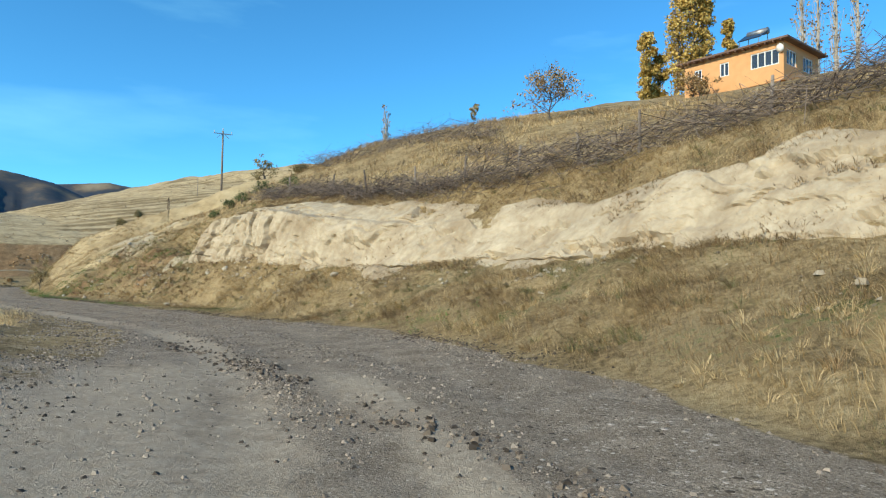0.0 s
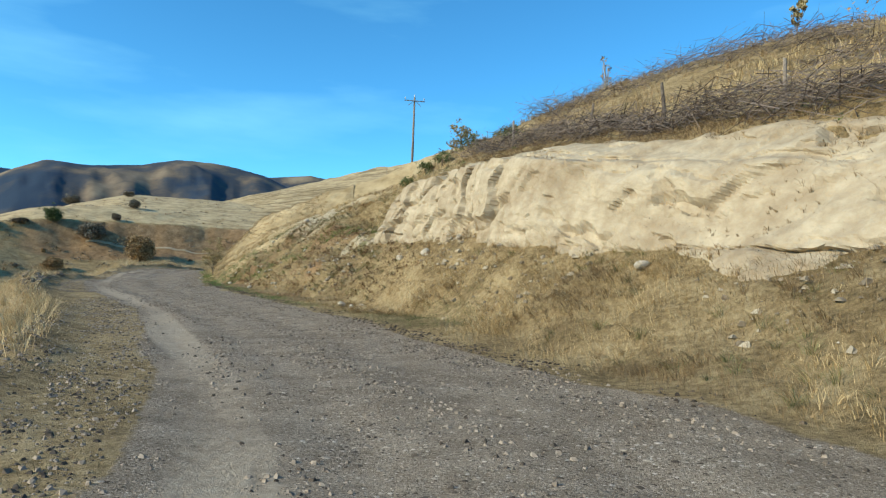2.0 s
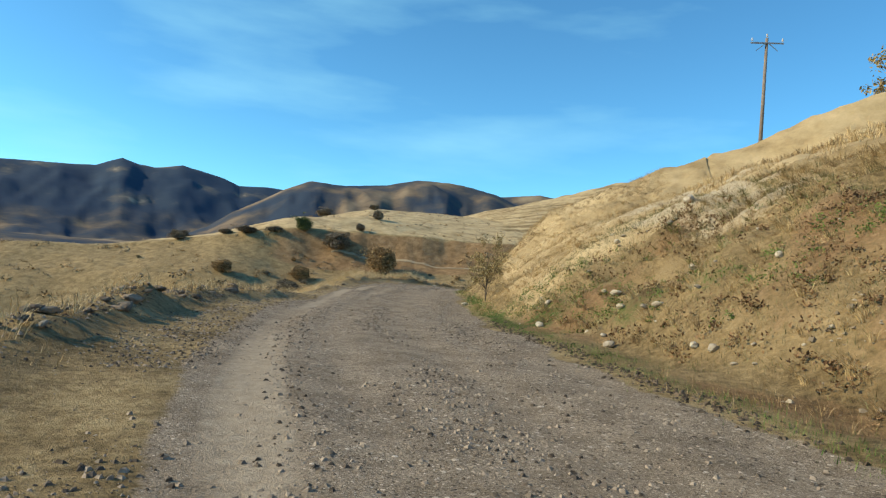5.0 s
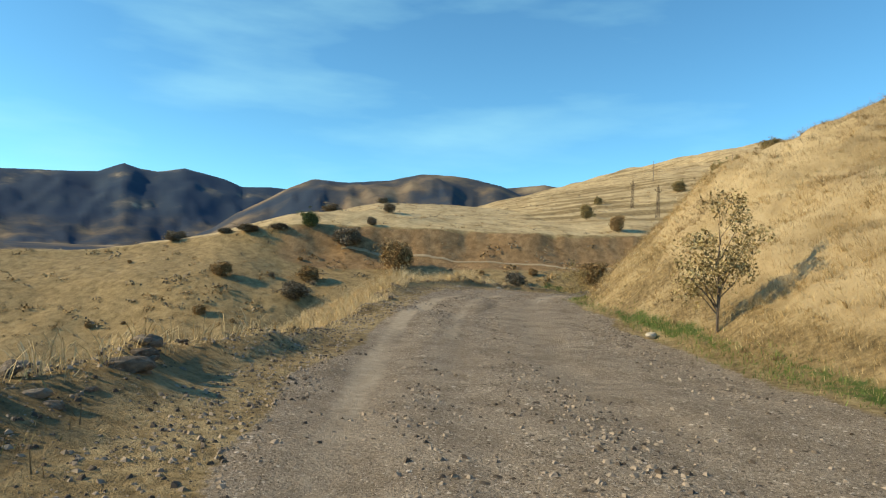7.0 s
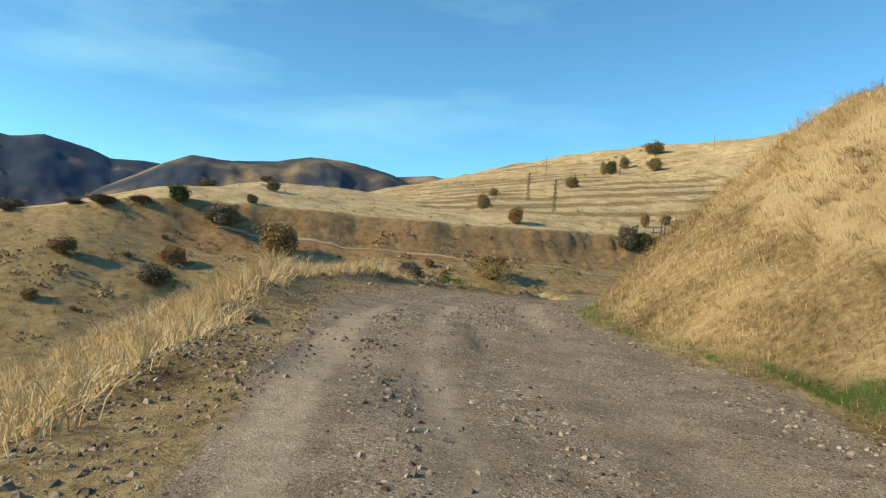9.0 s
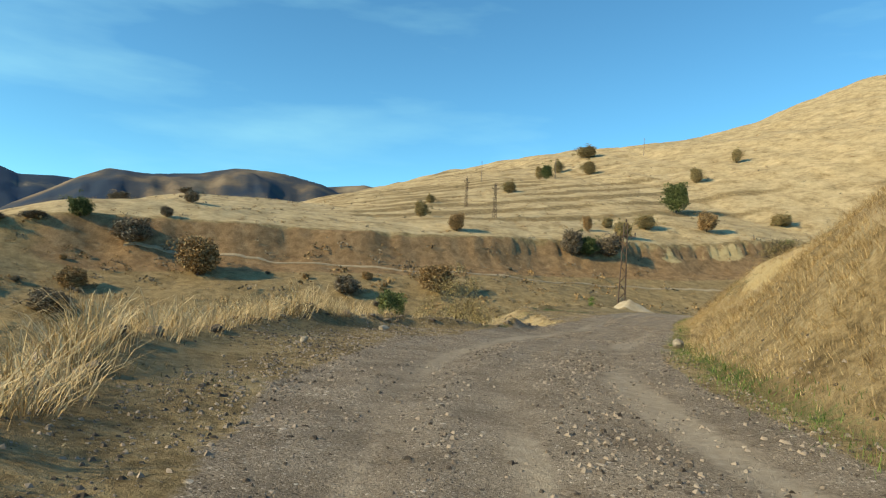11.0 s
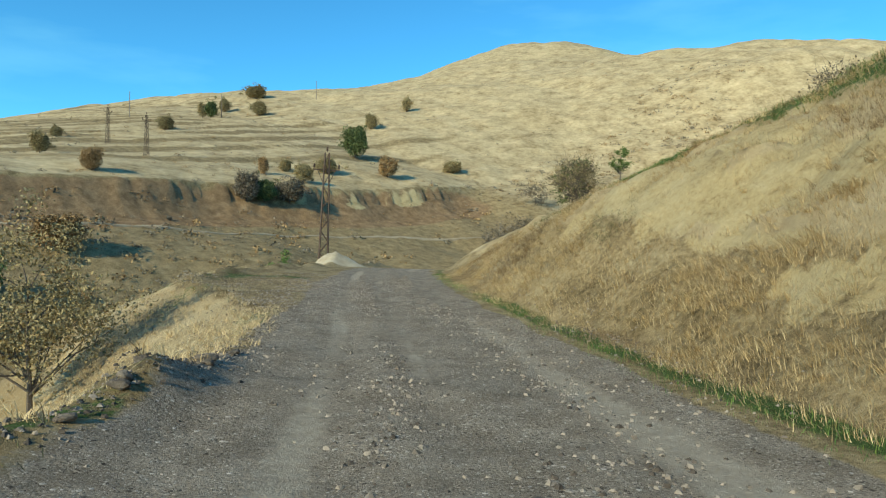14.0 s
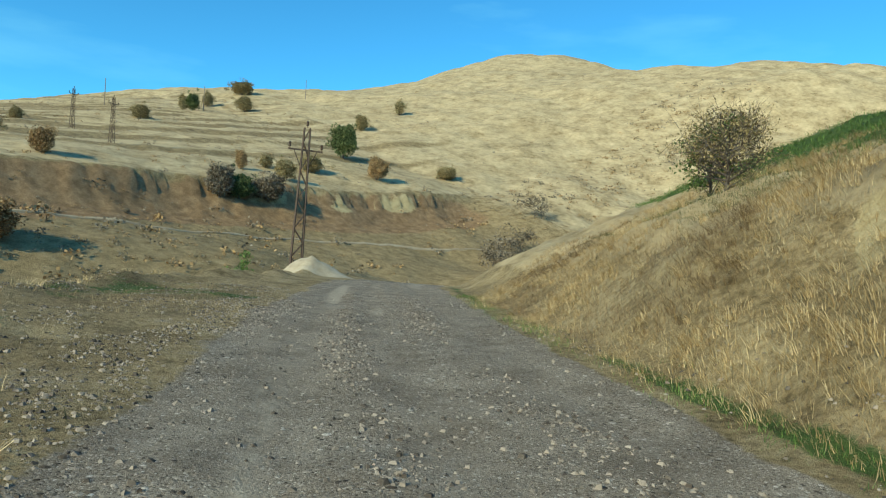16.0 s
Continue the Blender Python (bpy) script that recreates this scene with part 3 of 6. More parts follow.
def sheet(name, X, Y, Z, closed=False):
    """A sheet of ground from rows of places, with its covers."""
    a, b = X.shape
    verts = np.stack([X, Y, Z], -1).reshape(-1, 3)
    i = np.arange(a * b).reshape(a, b)
    quads = np.stack([i[:-1, :-1], i[1:, :-1], i[1:, 1:], i[:-1, 1:]], -1).reshape(-1, 4)
    if closed:
        quads = np.concatenate([quads, np.stack([i[-1, :-1], i[0, :-1], i[0, 1:], i[-1, 1:]], -1).reshape(-1, 4)])
    me = bpy.data.meshes.new(name)
    me.vertices.add(len(verts)), me.loops.add(quads.size), me.polygons.add(len(quads))
    me.vertices.foreach_set("co", verts.ravel())
    me.loops.foreach_set("vertex_index", quads.ravel())
    me.polygons.foreach_set("loop_start", np.arange(0, quads.size, 4))
    me.polygons.foreach_set("use_smooth", np.ones(len(quads), bool))
    me.update(calc_edges=True)
    nz = np.empty(len(verts) * 3)
    me.vertices.foreach_get("normal", nz)
    for key, vals in zip(("cover_a", "cover_b", "cover_c"), covers(verts[:, 0], verts[:, 1], verts[:, 2], np.abs(nz[2::3]))):
        me.color_attributes.new(key, "FLOAT_COLOR", "POINT").data.foreach_set("color", vals.ravel())
    me.materials.append(GROUND)
    return new(name, me)


# strip along the road, finely divided
STRIP_S, STRIP_L, STRIP_R = (-26.0, 128.0), -9.0, 15.0
_s = np.arange(STRIP_S[0], STRIP_S[1], 0.3)
_d = np.concatenate([np.arange(STRIP_L, -3.2, 0.4), np.arange(-3.2, 3.4, 0.22), np.arange(3.4, STRIP_R + 0.1, 0.28)])
_c, _n = road_at(_s)
SX, SY = _c[:, None, 0] + _n[:, None, 0] * _d, _c[:, None, 1] + _n[:, None, 1] * _d
SZ = land(SX, SY)
road_strip = sheet("road", SX, SY, SZ)
tagged(road_strip, "worn gravel road with stony verges and a steep grassy bank", "road", kind="structure")

# the wide sheet to the horizon, lying a little under the strip
HUB = (-36.0, 60.0)
_az = np.radians(np.concatenate([np.arange(-78, 88, 0.3), np.arange(88, 282, 3.0)]))
_r = np.concatenate([np.linspace(0.5, 12, 16), np.geomspace(13, 60, 60), np.geomspace(60.7, 420, 185), np.geomspace(428, 1100, 30), np.geomspace(1120, 3300, 100), np.geomspace(3350, 4600, 10)])
GX, GY = HUB[0] - np.sin(_az)[:, None] * _r, HUB[1] + np.cos(_az)[:, None] * _r
GZ = land(GX, GY)
_gs, _gd, _ = road_coords(GX, GY)
_in = (smooth(_gs, STRIP_S[0], STRIP_S[0] + 3) * (1 - smooth(_gs, STRIP_S[1] - 3, STRIP_S[1])) * smooth(_gd, STRIP_L, STRIP_L + 1.5) * (1 - smooth(_gd, STRIP_R - 1.5, STRIP_R))).reshape(GX.shape)
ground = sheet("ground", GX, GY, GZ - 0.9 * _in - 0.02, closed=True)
tagged(ground, "dry autumn hills with straw fields, a gully and mountains", "ground", kind="structure")


def ground_z(x, y):
    return float(land(np.array([x]), np.array([y]))[0])


def beside(s, d, lift=0.0):
    """A place on the ground at a length along the road and a distance to its right."""
    c, n = road_at(np.array([float(s)]))
    x, y = float(c[0, 0] + n[0, 0] * d), float(c[0, 1] + n[0, 1] * d)
    return Vector((x, y, ground_z(x, y) + lift))

# ---- building kit ----
def thing(name, label, category, group="", at=(0, 0, 0), kind=""):
    ob = new(name)
    ob.empty_display_size = 0.2
    ob.location = at
    return tagged(ob, label, category, group, kind)


def part(name, bm, material, parent=None, label="", smooth_faces=False):
    me = bpy.data.meshes.new(name)
    bm.to_mesh(me)
    bm.free()
    me.materials.append(material)
    if smooth_faces:
        for p in me.polygons:
            p.use_smooth = True
    ob = new(name, me)
    if parent is not None:
        ob.parent = parent
    return tagged(ob, label)


def raw(name, verts, faces, material, parent=None, label="", smooth_faces=False):
    """One mesh object from arrays of corners and of faces with the same count of corners."""
    verts, faces = np.asarray(verts, float), np.asarray(faces, int)
    k = faces.shape[1]
    me = bpy.data.meshes.new(name)
    me.vertices.add(len(verts)), me.loops.add(faces.size), me.polygons.add(len(faces))
    me.vertices.foreach_set("co", verts.ravel())
    me.loops.foreach_set("vertex_index", faces.ravel())
    me.polygons.foreach_set("loop_start", np.arange(0, faces.size, k))
    me.polygons.foreach_set("use_smooth", np.full(len(faces), smooth_faces))
    me.update(calc_edges=True)
    me.materials.append(material)
    ob = new(name, me)
    if parent is not None:
        ob.parent = parent
    return tagged(ob, label)


def box(bm, size, at=(0, 0, 0), turn=None, bevel=0.0):
    m = Matrix.Translation(at) @ (turn.to_4x4() if turn is not None else Matrix()) @ Matrix.Diagonal((*size, 1))
    made = bmesh.ops.create_cube(bm, size=1, matrix=m)["verts"]
    if bevel:
        edges = list({e for v in made for e in v.link_edges})
        bmesh.ops.bevel(bm, geom=edges, offset=bevel, segments=1, affect="EDGES")
    return bm


def tube(path, radii, sides=6, cap=True):
    """Corners and triangles of a tapered tube along a path."""
    path, verts, faces = np.asarray(path, float), [], []
    for i, p in enumerate(path):
        t = path[min(i + 1, len(path) - 1)] - path[max(i - 1, 0)]
        t = t / (np.linalg.norm(t) + 1e-9)
        a = np.cross(t, (0.3, 0.2, 0.93) if abs(t[2]) < 0.9 else (1, 0, 0))
        a /= np.linalg.norm(a) + 1e-9
        b = np.cross(t, a)
        for k in range(sides):
            w = 2 * math.pi * k / sides
            verts.append(p + radii[i] * (math.cos(w) * a + math.sin(w) * b))
    for i in range(len(path) - 1):
        for k in range(sides):
            q, r = i * sides + k, i * sides + (k + 1) % sides
            faces += [(q, r, r + sides), (q, r + sides, q + sides)]
    if cap:
        n = (len(path) - 1) * sides
        faces += [(n, n + k, n + k + 1) for k in range(1, sides - 1)]
    return np.array(verts), np.array(faces)


def merged(pieces):
    verts, faces, n = [], [], 0
    for v, f in pieces:
        verts.append(v), faces.append(f + n)
        n += len(v)
    return np.concatenate(verts), np.concatenate(faces)


def leaves(rng, centres, spread, count, size):
    """Small bent leaf cards in uneven clumps round the given centres."""
    k = rng.randint(0, len(centres), count)
    off = rng.normal(size=(count, 3))
    off *= (rng.rand(count, 1) ** 0.45) / (np.linalg.norm(off, axis=1, keepdims=True) + 1e-9)
    c = np.asarray(centres)[k] + off * np.asarray(spread)[k][:, None] * (1, 1, 0.85)
    a = rng.normal(size=(count, 3))
    a /= np.linalg.norm(a, axis=1, keepdims=True)
    b = np.cross(a, rng.normal(size=(count, 3)))
    b /= np.linalg.norm(b, axis=1, keepdims=True) + 1e-9
    s = size * (0.5 + rng.rand(count, 1))
    n = np.cross(a, b) * s * 0.25
    verts = np.stack([c - a * s, c - b * s * 0.55 + n, c + a * s, c + b * s * 0.55 + n], 1).reshape(-1, 3)
    i = np.arange(count)[:, None] * 4
    faces = np.concatenate([i + (0, 1, 2), i + (0, 2, 3)])
    return verts, faces


def limbs(rng, height, spread, trunk, count, lean=(0, 0), start=0.25, sides=5):
    """A trunk with bent limbs; gives the pieces and the ends of the limbs."""
    top = np.array((lean[0], lean[1], height * 0.72))
    line = [top * f + np.r_[rng.normal(size=2) * trunk * 0.6, 0] * (f > 0) for f in (0, 0.25, 0.5, 0.75, 1)]
    line[0] = np.array((0, 0, -0.25))
    pieces, ends = [tube(line, [trunk * (1 - 0.75 * f) for f in (0, 0.25, 0.5, 0.75, 1)], sides + 1)], []
    for k in range(count):
        f = start + (1 - start) * rng.rand()
        p = np.array([np.interp(f, (0, 0.25, 0.5, 0.75, 1), [q[j] for q in line]) for j in range(3)])
        w = 2 * math.pi * (k * 0.382 + 0.1 * rng.rand())
        reach = spread * (0.6 + 0.5 * rng.rand()) * (1.05 - 0.4 * f)
        end = p + np.array((math.cos(w) * reach, math.sin(w) * reach, height * (0.12 + 0.30 * rng.rand())))
        end[2] = min(end[2], height * 0.97)
        mid = (p + end) / 2 + rng.normal(size=3) * reach * 0.12
        r = trunk * (0.5 - 0.25 * f)
        pieces.append(tube([p, mid, end], [r, r * 0.6, r * 0.2], sides))
        ends += [end, mid * 0.4 + end * 0.6]
        for _ in range(2):
            tip = end + rng.normal(size=3) * reach * 0.35
            pieces.append(tube([mid * 0.3 + end * 0.7, tip], [r * 0.4, r * 0.1], 4))
            ends.append(tip)
    return pieces, np.array(ends)


BARK = plain("bark", (0.06, 0.045, 0.032), (0.17, 0.14, 0.11), 9, 0.95, 0.6, 0.02)
TWIG = plain("dry_twigs", (0.07, 0.052, 0.042), (0.23, 0.185, 0.155), 8, 0.95, 0, per_island=0.9)
LEAF = {
    "olive": leafy("olive_leaves", (0.16, 0.13, 0.058), (0.40, 0.32, 0.16)),
    "green": leafy("green_leaves", (0.05, 0.075, 0.025), (0.18, 0.21, 0.08)),
    "rust": leafy("rust_leaves", (0.18, 0.115, 0.052), (0.44, 0.30, 0.145)),
    "gold": leafy("gold_leaves", (0.30, 0.20, 0.045), (0.66, 0.48, 0.15)),
    "tan": leafy("tan_leaves", (0.20, 0.15, 0.065), (0.46, 0.38, 0.19)),
    "russet": leafy("russet_leaves", (0.10, 0.055, 0.026), (0.30, 0.19, 0.10)),
    "grey": leafy("grey_shrub_leaves", (0.11, 0.09, 0.062), (0.29, 0.24, 0.17)),
    "fresh": leafy("fresh_leaves", (0.05, 0.085, 0.018), (0.17, 0.24, 0.065), 0.6),
}


def bush(name, label, group, leaf, height, width, seed, count=900, size=0.12, trunk=0.09, arms=9, lean=(0, 0), category="bush", bare=0.0, full=0.30):
    """A bush or small tree: stem, limbs and a crown of leaves. It stands on its origin."""
    rng = np.random.RandomState(seed)
    top = thing(name, label, category, group)
    pieces, ends = limbs(rng, height, width * 0.42, trunk, arms, lean, 0.15)
    if bare:
        for e in ends[rng.rand(len(ends)) < bare]:
            for _ in range(3):
                tip = e + rng.normal(size=3) * width * 0.10 + (0, 0, height * 0.05)
                pieces.append(tube([e, (e + tip) / 2 + rng.normal(size=3) * 0.02, tip], [trunk * 0.10, trunk * 0.07, trunk * 0.03], 3))
    raw("trunk", *merged(pieces), BARK, top)
    core = np.concatenate([ends, np.array([(lean[0] * 0.6, lean[1] * 0.6, height * 0.45), (lean[0], lean[1], height * 0.65)])])
    spread = np.r_[width * (0.10 + 0.11 * rng.rand(len(ends))), width * full, width * full * 0.9]
    if full > 0.4:
        core = np.concatenate([core, np.repeat(core[-2:], len(ends), 0)])
        spread = np.concatenate([spread, np.repeat(spread[-2:], len(ends))])
    v, f = leaves(rng, core, spread, count, size)
    v[:, 2] = np.maximum(v[:, 2], 0.03)
    raw("crown", v, f, LEAF[leaf], top)
    return top


def stone_mesh(name, seed, material, squash=0.7):
    rng = np.random.RandomState(seed)
    bm = bmesh.new()
    bmesh.ops.create_icosphere(bm, subdivisions=2, radius=0.5)
    cuts = rng.normal(size=(7, 3))
    cuts /= np.linalg.norm(cuts, axis=1, keepdims=True)
    for v in bm.verts:
        p = np.array(v.co)
        for c in cuts:
            over = p @ c - 0.36
            if over > 0:
                p = p - c * over * 0.9
        p += rng.normal(size=3) * 0.012
        v.co = Vector((p[0], p[1] * 0.85, p[2] * squash))
    me = bpy.data.meshes.new(name)
    bm.to_mesh(me)
    bm.free()
    me.materials.append(material)
    return me

# ---- rock face in the bank ----
ROCK = plain("pale_soft_rock", (0.31, 0.24, 0.15), (0.57, 0.485, 0.34), 2.6, 0.95, 0.9, 0.09, per_object=0.1)
_nt = ROCK.node_tree
_wave = _nt.nodes.new("ShaderNodeTexWave")
_wave.bands_direction = "Z"
_wave.inputs["Scale"].default_value, _wave.inputs["Distortion"].default_value, _wave.inputs["Detail"].default_value = 1.1, 9.0, 5.0
_nt.links.new(_nt.nodes["Texture Coordinate"].outputs["Object"], _wave.inputs["Vector"])
_old = _nt.nodes["Principled BSDF"].inputs["Base Color"].links[0].from_socket
_nt.links.new(mix_node(_nt, ramp_node(_nt, _wave.outputs["Fac"], [(0.0, (0.22, 0.22, 0.22)), (0.25, (0, 0, 0))]), _old, (0.33, 0.255, 0.16)), _nt.nodes["Principled BSDF"].inputs["Base Color"])


def blocks(a, seed):
    """Upright blocks of unlike depth and width, with a sunken joint between them."""
    a = a + 0.5 * fbm(a, a * 0, 3.0, 2)
    i, f = np.floor(a).astype(int), a - np.floor(a)
    depth = _val[_perm[(i + seed) & 255]]
    return (0.35 + 0.65 * depth) * smooth(np.minimum(f, 1 - f), 0.02, 0.12)


def rock_face(s0, s1, e0, e1, name, label):
    """A worn face of soft rock: broad swells, thin beds, slanting cracks, and upright blocks at its far end."""
    s, w = np.arange(s0, s1, 0.085), np.linspace(0, 1, 84)
    c, n = road_at(s)
    fine = np.linspace(e0, e1, 160)
    fz = land(c[:, None, 0] + n[:, None, 0] * fine, c[:, None, 1] + n[:, None, 1] * fine)
    run = np.concatenate([np.zeros((len(s), 1)), np.cumsum(np.hypot(np.diff(fz, axis=1), np.diff(fine)[None]), 1)], 1)
    d = np.array([np.interp(w * r[-1], r, fine) for r in run])      # even steps over the surface
    x, y = c[:, None, 0] + n[:, None, 0] * d, c[:, None, 1] + n[:, None, 1] * d
    z = land(x, y)
    rise = z - z[:, :1]
    S = s[:, None] + 0 * d
    end = smooth(S, 30, 34)
    swell = 0.42 * fbm(S, rise * 1.3, 5.0, 3) + 0.22 * fbm(S * 0.7, rise * 1.2, 1.3, 5, 0.6)
    level = rise * 2.6 + 0.9 * fbm(S, rise * 0.6, 6.0, 3)
    bed = np.exp(-((level - np.round(level)) / 0.10) ** 2) * smooth(fbm(S * 0.5, np.round(level) * 3.1, 1.6, 3), 0.0, 0.25)
    slant = fbm(S + 1.1 * rise, rise * 0.55, 3.6, 3)
    crack = np.exp(-(slant / 0.05) ** 2) * smooth(fbm(S, rise, 4.0, 2), -0.2, 0.2)
    pock = smooth(fbm(S, rise * 1.7, 0.9, 2), 0.34, 0.5)
    out = table(S, (22, 0.24), (30, 0.34)) + swell * (1 - 0.5 * end) - 0.08 * bed - 0.20 * crack - 0.12 * pock + 0.40 * end * blocks(S / 1.0 + 0.15 * rise + 0.7 * fbm(S, rise, 1.6, 3), 11) * (1 - 0.5 * smooth(fbm(S, rise, 1.1, 2), 0, 0.3))
    grown = smooth(fbm(S * 0.8, rise * 2.1 + 4, 1.5, 3), table(S, (6, 0.12), (24, 0.28), (28, 0.48)), table(S, (6, 0.22), (24, 0.38), (28, 0.60)))
    ws = w[None, :] + 0.16 * fbm(S, rise, 2.4, 4)
    edge = smooth(S + 2.0 * fbm(S, rise, 2.0, 3), s0, s0 + 5) * (1 - smooth(S + 0.8 * fbm(S, rise, 1.5, 3), s1 - 2.2, s1 - 0.4)) * smooth(ws, 0.05, 0.20) * (1 - smooth(ws, 0.80, 0.95))
    edge = edge * smooth(d - table(S, (0, 9.1), (20, 8.6), (30, 7.6), (36, 7.9), (41, 8.6)) + 0.7 * fbm(S, rise, 1.4, 4), -0.5, 0.5)
    edge = edge * (1 - 0.6 * grown) * smooth(w, 0, 0.04)[None, :] * (1 - smooth(w, 0.96, 1.0))[None, :]
    steep = smooth(np.gradient(z, axis=1) / np.gradient(d, axis=1), 0.30, 0.8)
    out = np.maximum(out, 0.12) * edge * np.maximum(steep, 0.2) - 0.14 * (1 - np.minimum(edge * 3, 1))
    x, y = x - n[:, None, 0] * out, y - n[:, None, 1] * out
    i = np.arange(x.size).reshape(x.shape)
    quads = np.stack([i[:-1, :-1], i[1:, :-1], i[1:, 1:], i[:-1, 1:]], -1).reshape(-1, 4)
    ob = raw(name, np.stack([x, y, z + 0.04 * edge - 0.18 * (1 - edge)], -1).reshape(-1, 3), quads, ROCK)
    return tagged(ob, label, "rock face", kind="structure")


rock_face(-6, 43.2, 7.2, 11.6, "rock_face", "pale layered soft-rock face in the bank, cracked into blocks")

# ---- foot track along the far slope ----
TRACK = plain("trodden_earth", (0.30, 0.23, 0.14), (0.44, 0.35, 0.23), 1.5, 0.95, 0.3)
_v = np.arange(-14, 128, 1.0)
_u = track_u(_v) + 0.4 * fbm(_v, _v * 0, 40, 2)
_tx, _ty = CUT_A[0] - CUT_DIR[1] * _u + CUT_DIR[0] * _v, CUT_A[1] + CUT_DIR[0] * _u + CUT_DIR[1] * _v
_px, _py = -CUT_DIR[1] * 0.21, CUT_DIR[0] * 0.21
_a, _b = np.stack([_tx - _px, _ty - _py, land(_tx - _px, _ty - _py) + 0.16], 1), np.stack([_tx + _px, _ty + _py, land(_tx + _px, _ty + _py) + 0.16], 1)
_k = np.arange(len(_v) - 1)
_lo = np.concatenate([_a, _b]) - (0, 0, 0.7)
tagged(raw("foot_track", np.concatenate([_a, _b, _lo]), np.concatenate([np.stack([_k, _k + 1, _k + 1 + len(_v), _k + len(_v)], 1), np.stack([_k, _k + 2 * len(_v), _k + 2 * len(_v) + 1, _k + 1], 1)]), TRACK), "narrow pale track trodden along the far slope", "track", kind="structure")

# ---- grass, weeds and gravel ----
GRASS = {
    "straw": leafy("straw_grass", (0.30, 0.21, 0.095), (0.66, 0.51, 0.28), 0.5),
    "brown": leafy("brown_weeds", (0.16, 0.11, 0.056), (0.42, 0.305, 0.165), 0.5),
    "fresh": leafy("fresh_grass", (0.05, 0.095, 0.018), (0.17, 0.25, 0.06), 0.5),
    "pale": leafy("pale_grass", (0.44, 0.32, 0.155), (0.76, 0.61, 0.37), 0.5),
    "russet": leafy("russet_weeds", (0.22, 0.145, 0.07), (0.48, 0.35, 0.19), 0.5),
    "moss": leafy("dull_green_grass", (0.07, 0.075, 0.028), (0.23, 0.22, 0.095), 0.5),
}


def tufts(name, places, heights, blades, width, material, label, seed, splay=0.45, comb=None):
    """Tussocks of thin blades that arch over and hang at the tip, all in one mesh. comb: the way in which they lie over."""
    rng = np.random.RandomState(seed)
    n = len(places)
    m = n * blades
    base = np.repeat(places, blades, 0)
    h = np.repeat(heights, blades) * (0.35 + 0.85 * rng.rand(m))
    w = rng.rand(m) * 2 * math.pi
    way = np.stack([np.cos(w), np.sin(w), 0 * w], 1)
    fan = np.repeat(0.6 + 0.8 * rng.rand(n), blades) * splay * (0.25 + rng.rand(m)) * h
    drift = rng.normal(size=(n, 2)) * 0.30
    if comb is not None:
        drift = drift + comb * (0.35 + 0.5 * rng.rand(n, 1))
    drift = np.concatenate([np.repeat(drift, blades, 0), np.zeros((m, 1))], 1) * h[:, None]
    side = np.stack([-np.sin(w + 0.6), np.cos(w + 0.6), 0 * w], 1) * (width * (0.5 + 0.9 * rng.rand(m)))[:, None]
    foot = base + way * (rng.rand(m) * 0.45 * np.repeat(heights, blades))[:, None] - (0, 0, 0.05)
    up = np.array((0, 0, 1.0))
    hang = (0.45 + 0.5 * rng.rand(m))
    one = foot + (way * fan[:, None] + drift) * 0.22 + up * (h * 0.48)[:, None]
    two = foot + (way * fan[:, None] + drift) * 0.62 + up * (h * (0.62 + 0.22 * hang))[:, None]
    tip = foot + (way * fan[:, None] + drift) * 1.10 + up * (h * hang)[:, None]
    verts = np.stack([foot - side, foot + side, one - side * 0.85, one + side * 0.85, two - side * 0.6, two + side * 0.6, tip], 1).reshape(-1, 3)
    i = np.arange(m)[:, None] * 7
    faces = np.concatenate([i + q for q in ((0, 1, 3), (0, 3, 2), (2, 3, 5), (2, 5, 4), (4, 5, 6))])
    return tagged(raw(name, verts, faces, material), label, "grass", kind="stuff")


def downhill(s):
    """The way from the bank towards the road, at lengths along it."""
    return -road_at(s)[1]


def scatter(rng, count, s_range, d_range, ground=True):
    s, d = rng.uniform(*s_range, count), rng.uniform(*d_range, count)
    c, n = road_at(s)
    x, y = c[:, 0] + n[:, 0] * d, c[:, 1] + n[:, 1] * d
    return s, d, x, y, land(x, y) if ground else 0 * x


def mat(name, places, length, blades, width, material, label, seed, comb=None):
    """A thatch of short blades, most of them lying low, all in one mesh. comb: the way in which they lie."""
    rng = np.random.RandomState(seed)
    n = len(places) * blades
    base = np.repeat(places, blades, 0) + rng.normal(size=(n, 3)) * (0.16, 0.16, 0.0)
    h = np.repeat(length, blades) * (0.5 + rng.rand(n))
    w, up = rng.rand(n) * 2 * math.pi, 0.12 + 0.75 * rng.rand(n) ** 1.6
    side = np.stack([-np.sin(w), np.cos(w), 0 * w], 1) * (width * (0.6 + 0.8 * rng.rand(n)))[:, None]
    way = np.stack([np.cos(w), np.sin(w)], 1)
    if comb is not None:
        way = way * 0.8 + np.repeat(comb, blades, 0) * 0.55
    tip = base + np.concatenate([way * (1 - up * 0.7)[:, None], up[:, None]], 1) * h[:, None]
    foot = base - (0, 0, 0.05)
    return tagged(raw(name, np.stack([foot - side, foot + side, tip], 1).reshape(-1, 3), np.arange(n * 3).reshape(-1, 3), material), label, "grass", kind="stuff")


_g = np.random.RandomState(3)
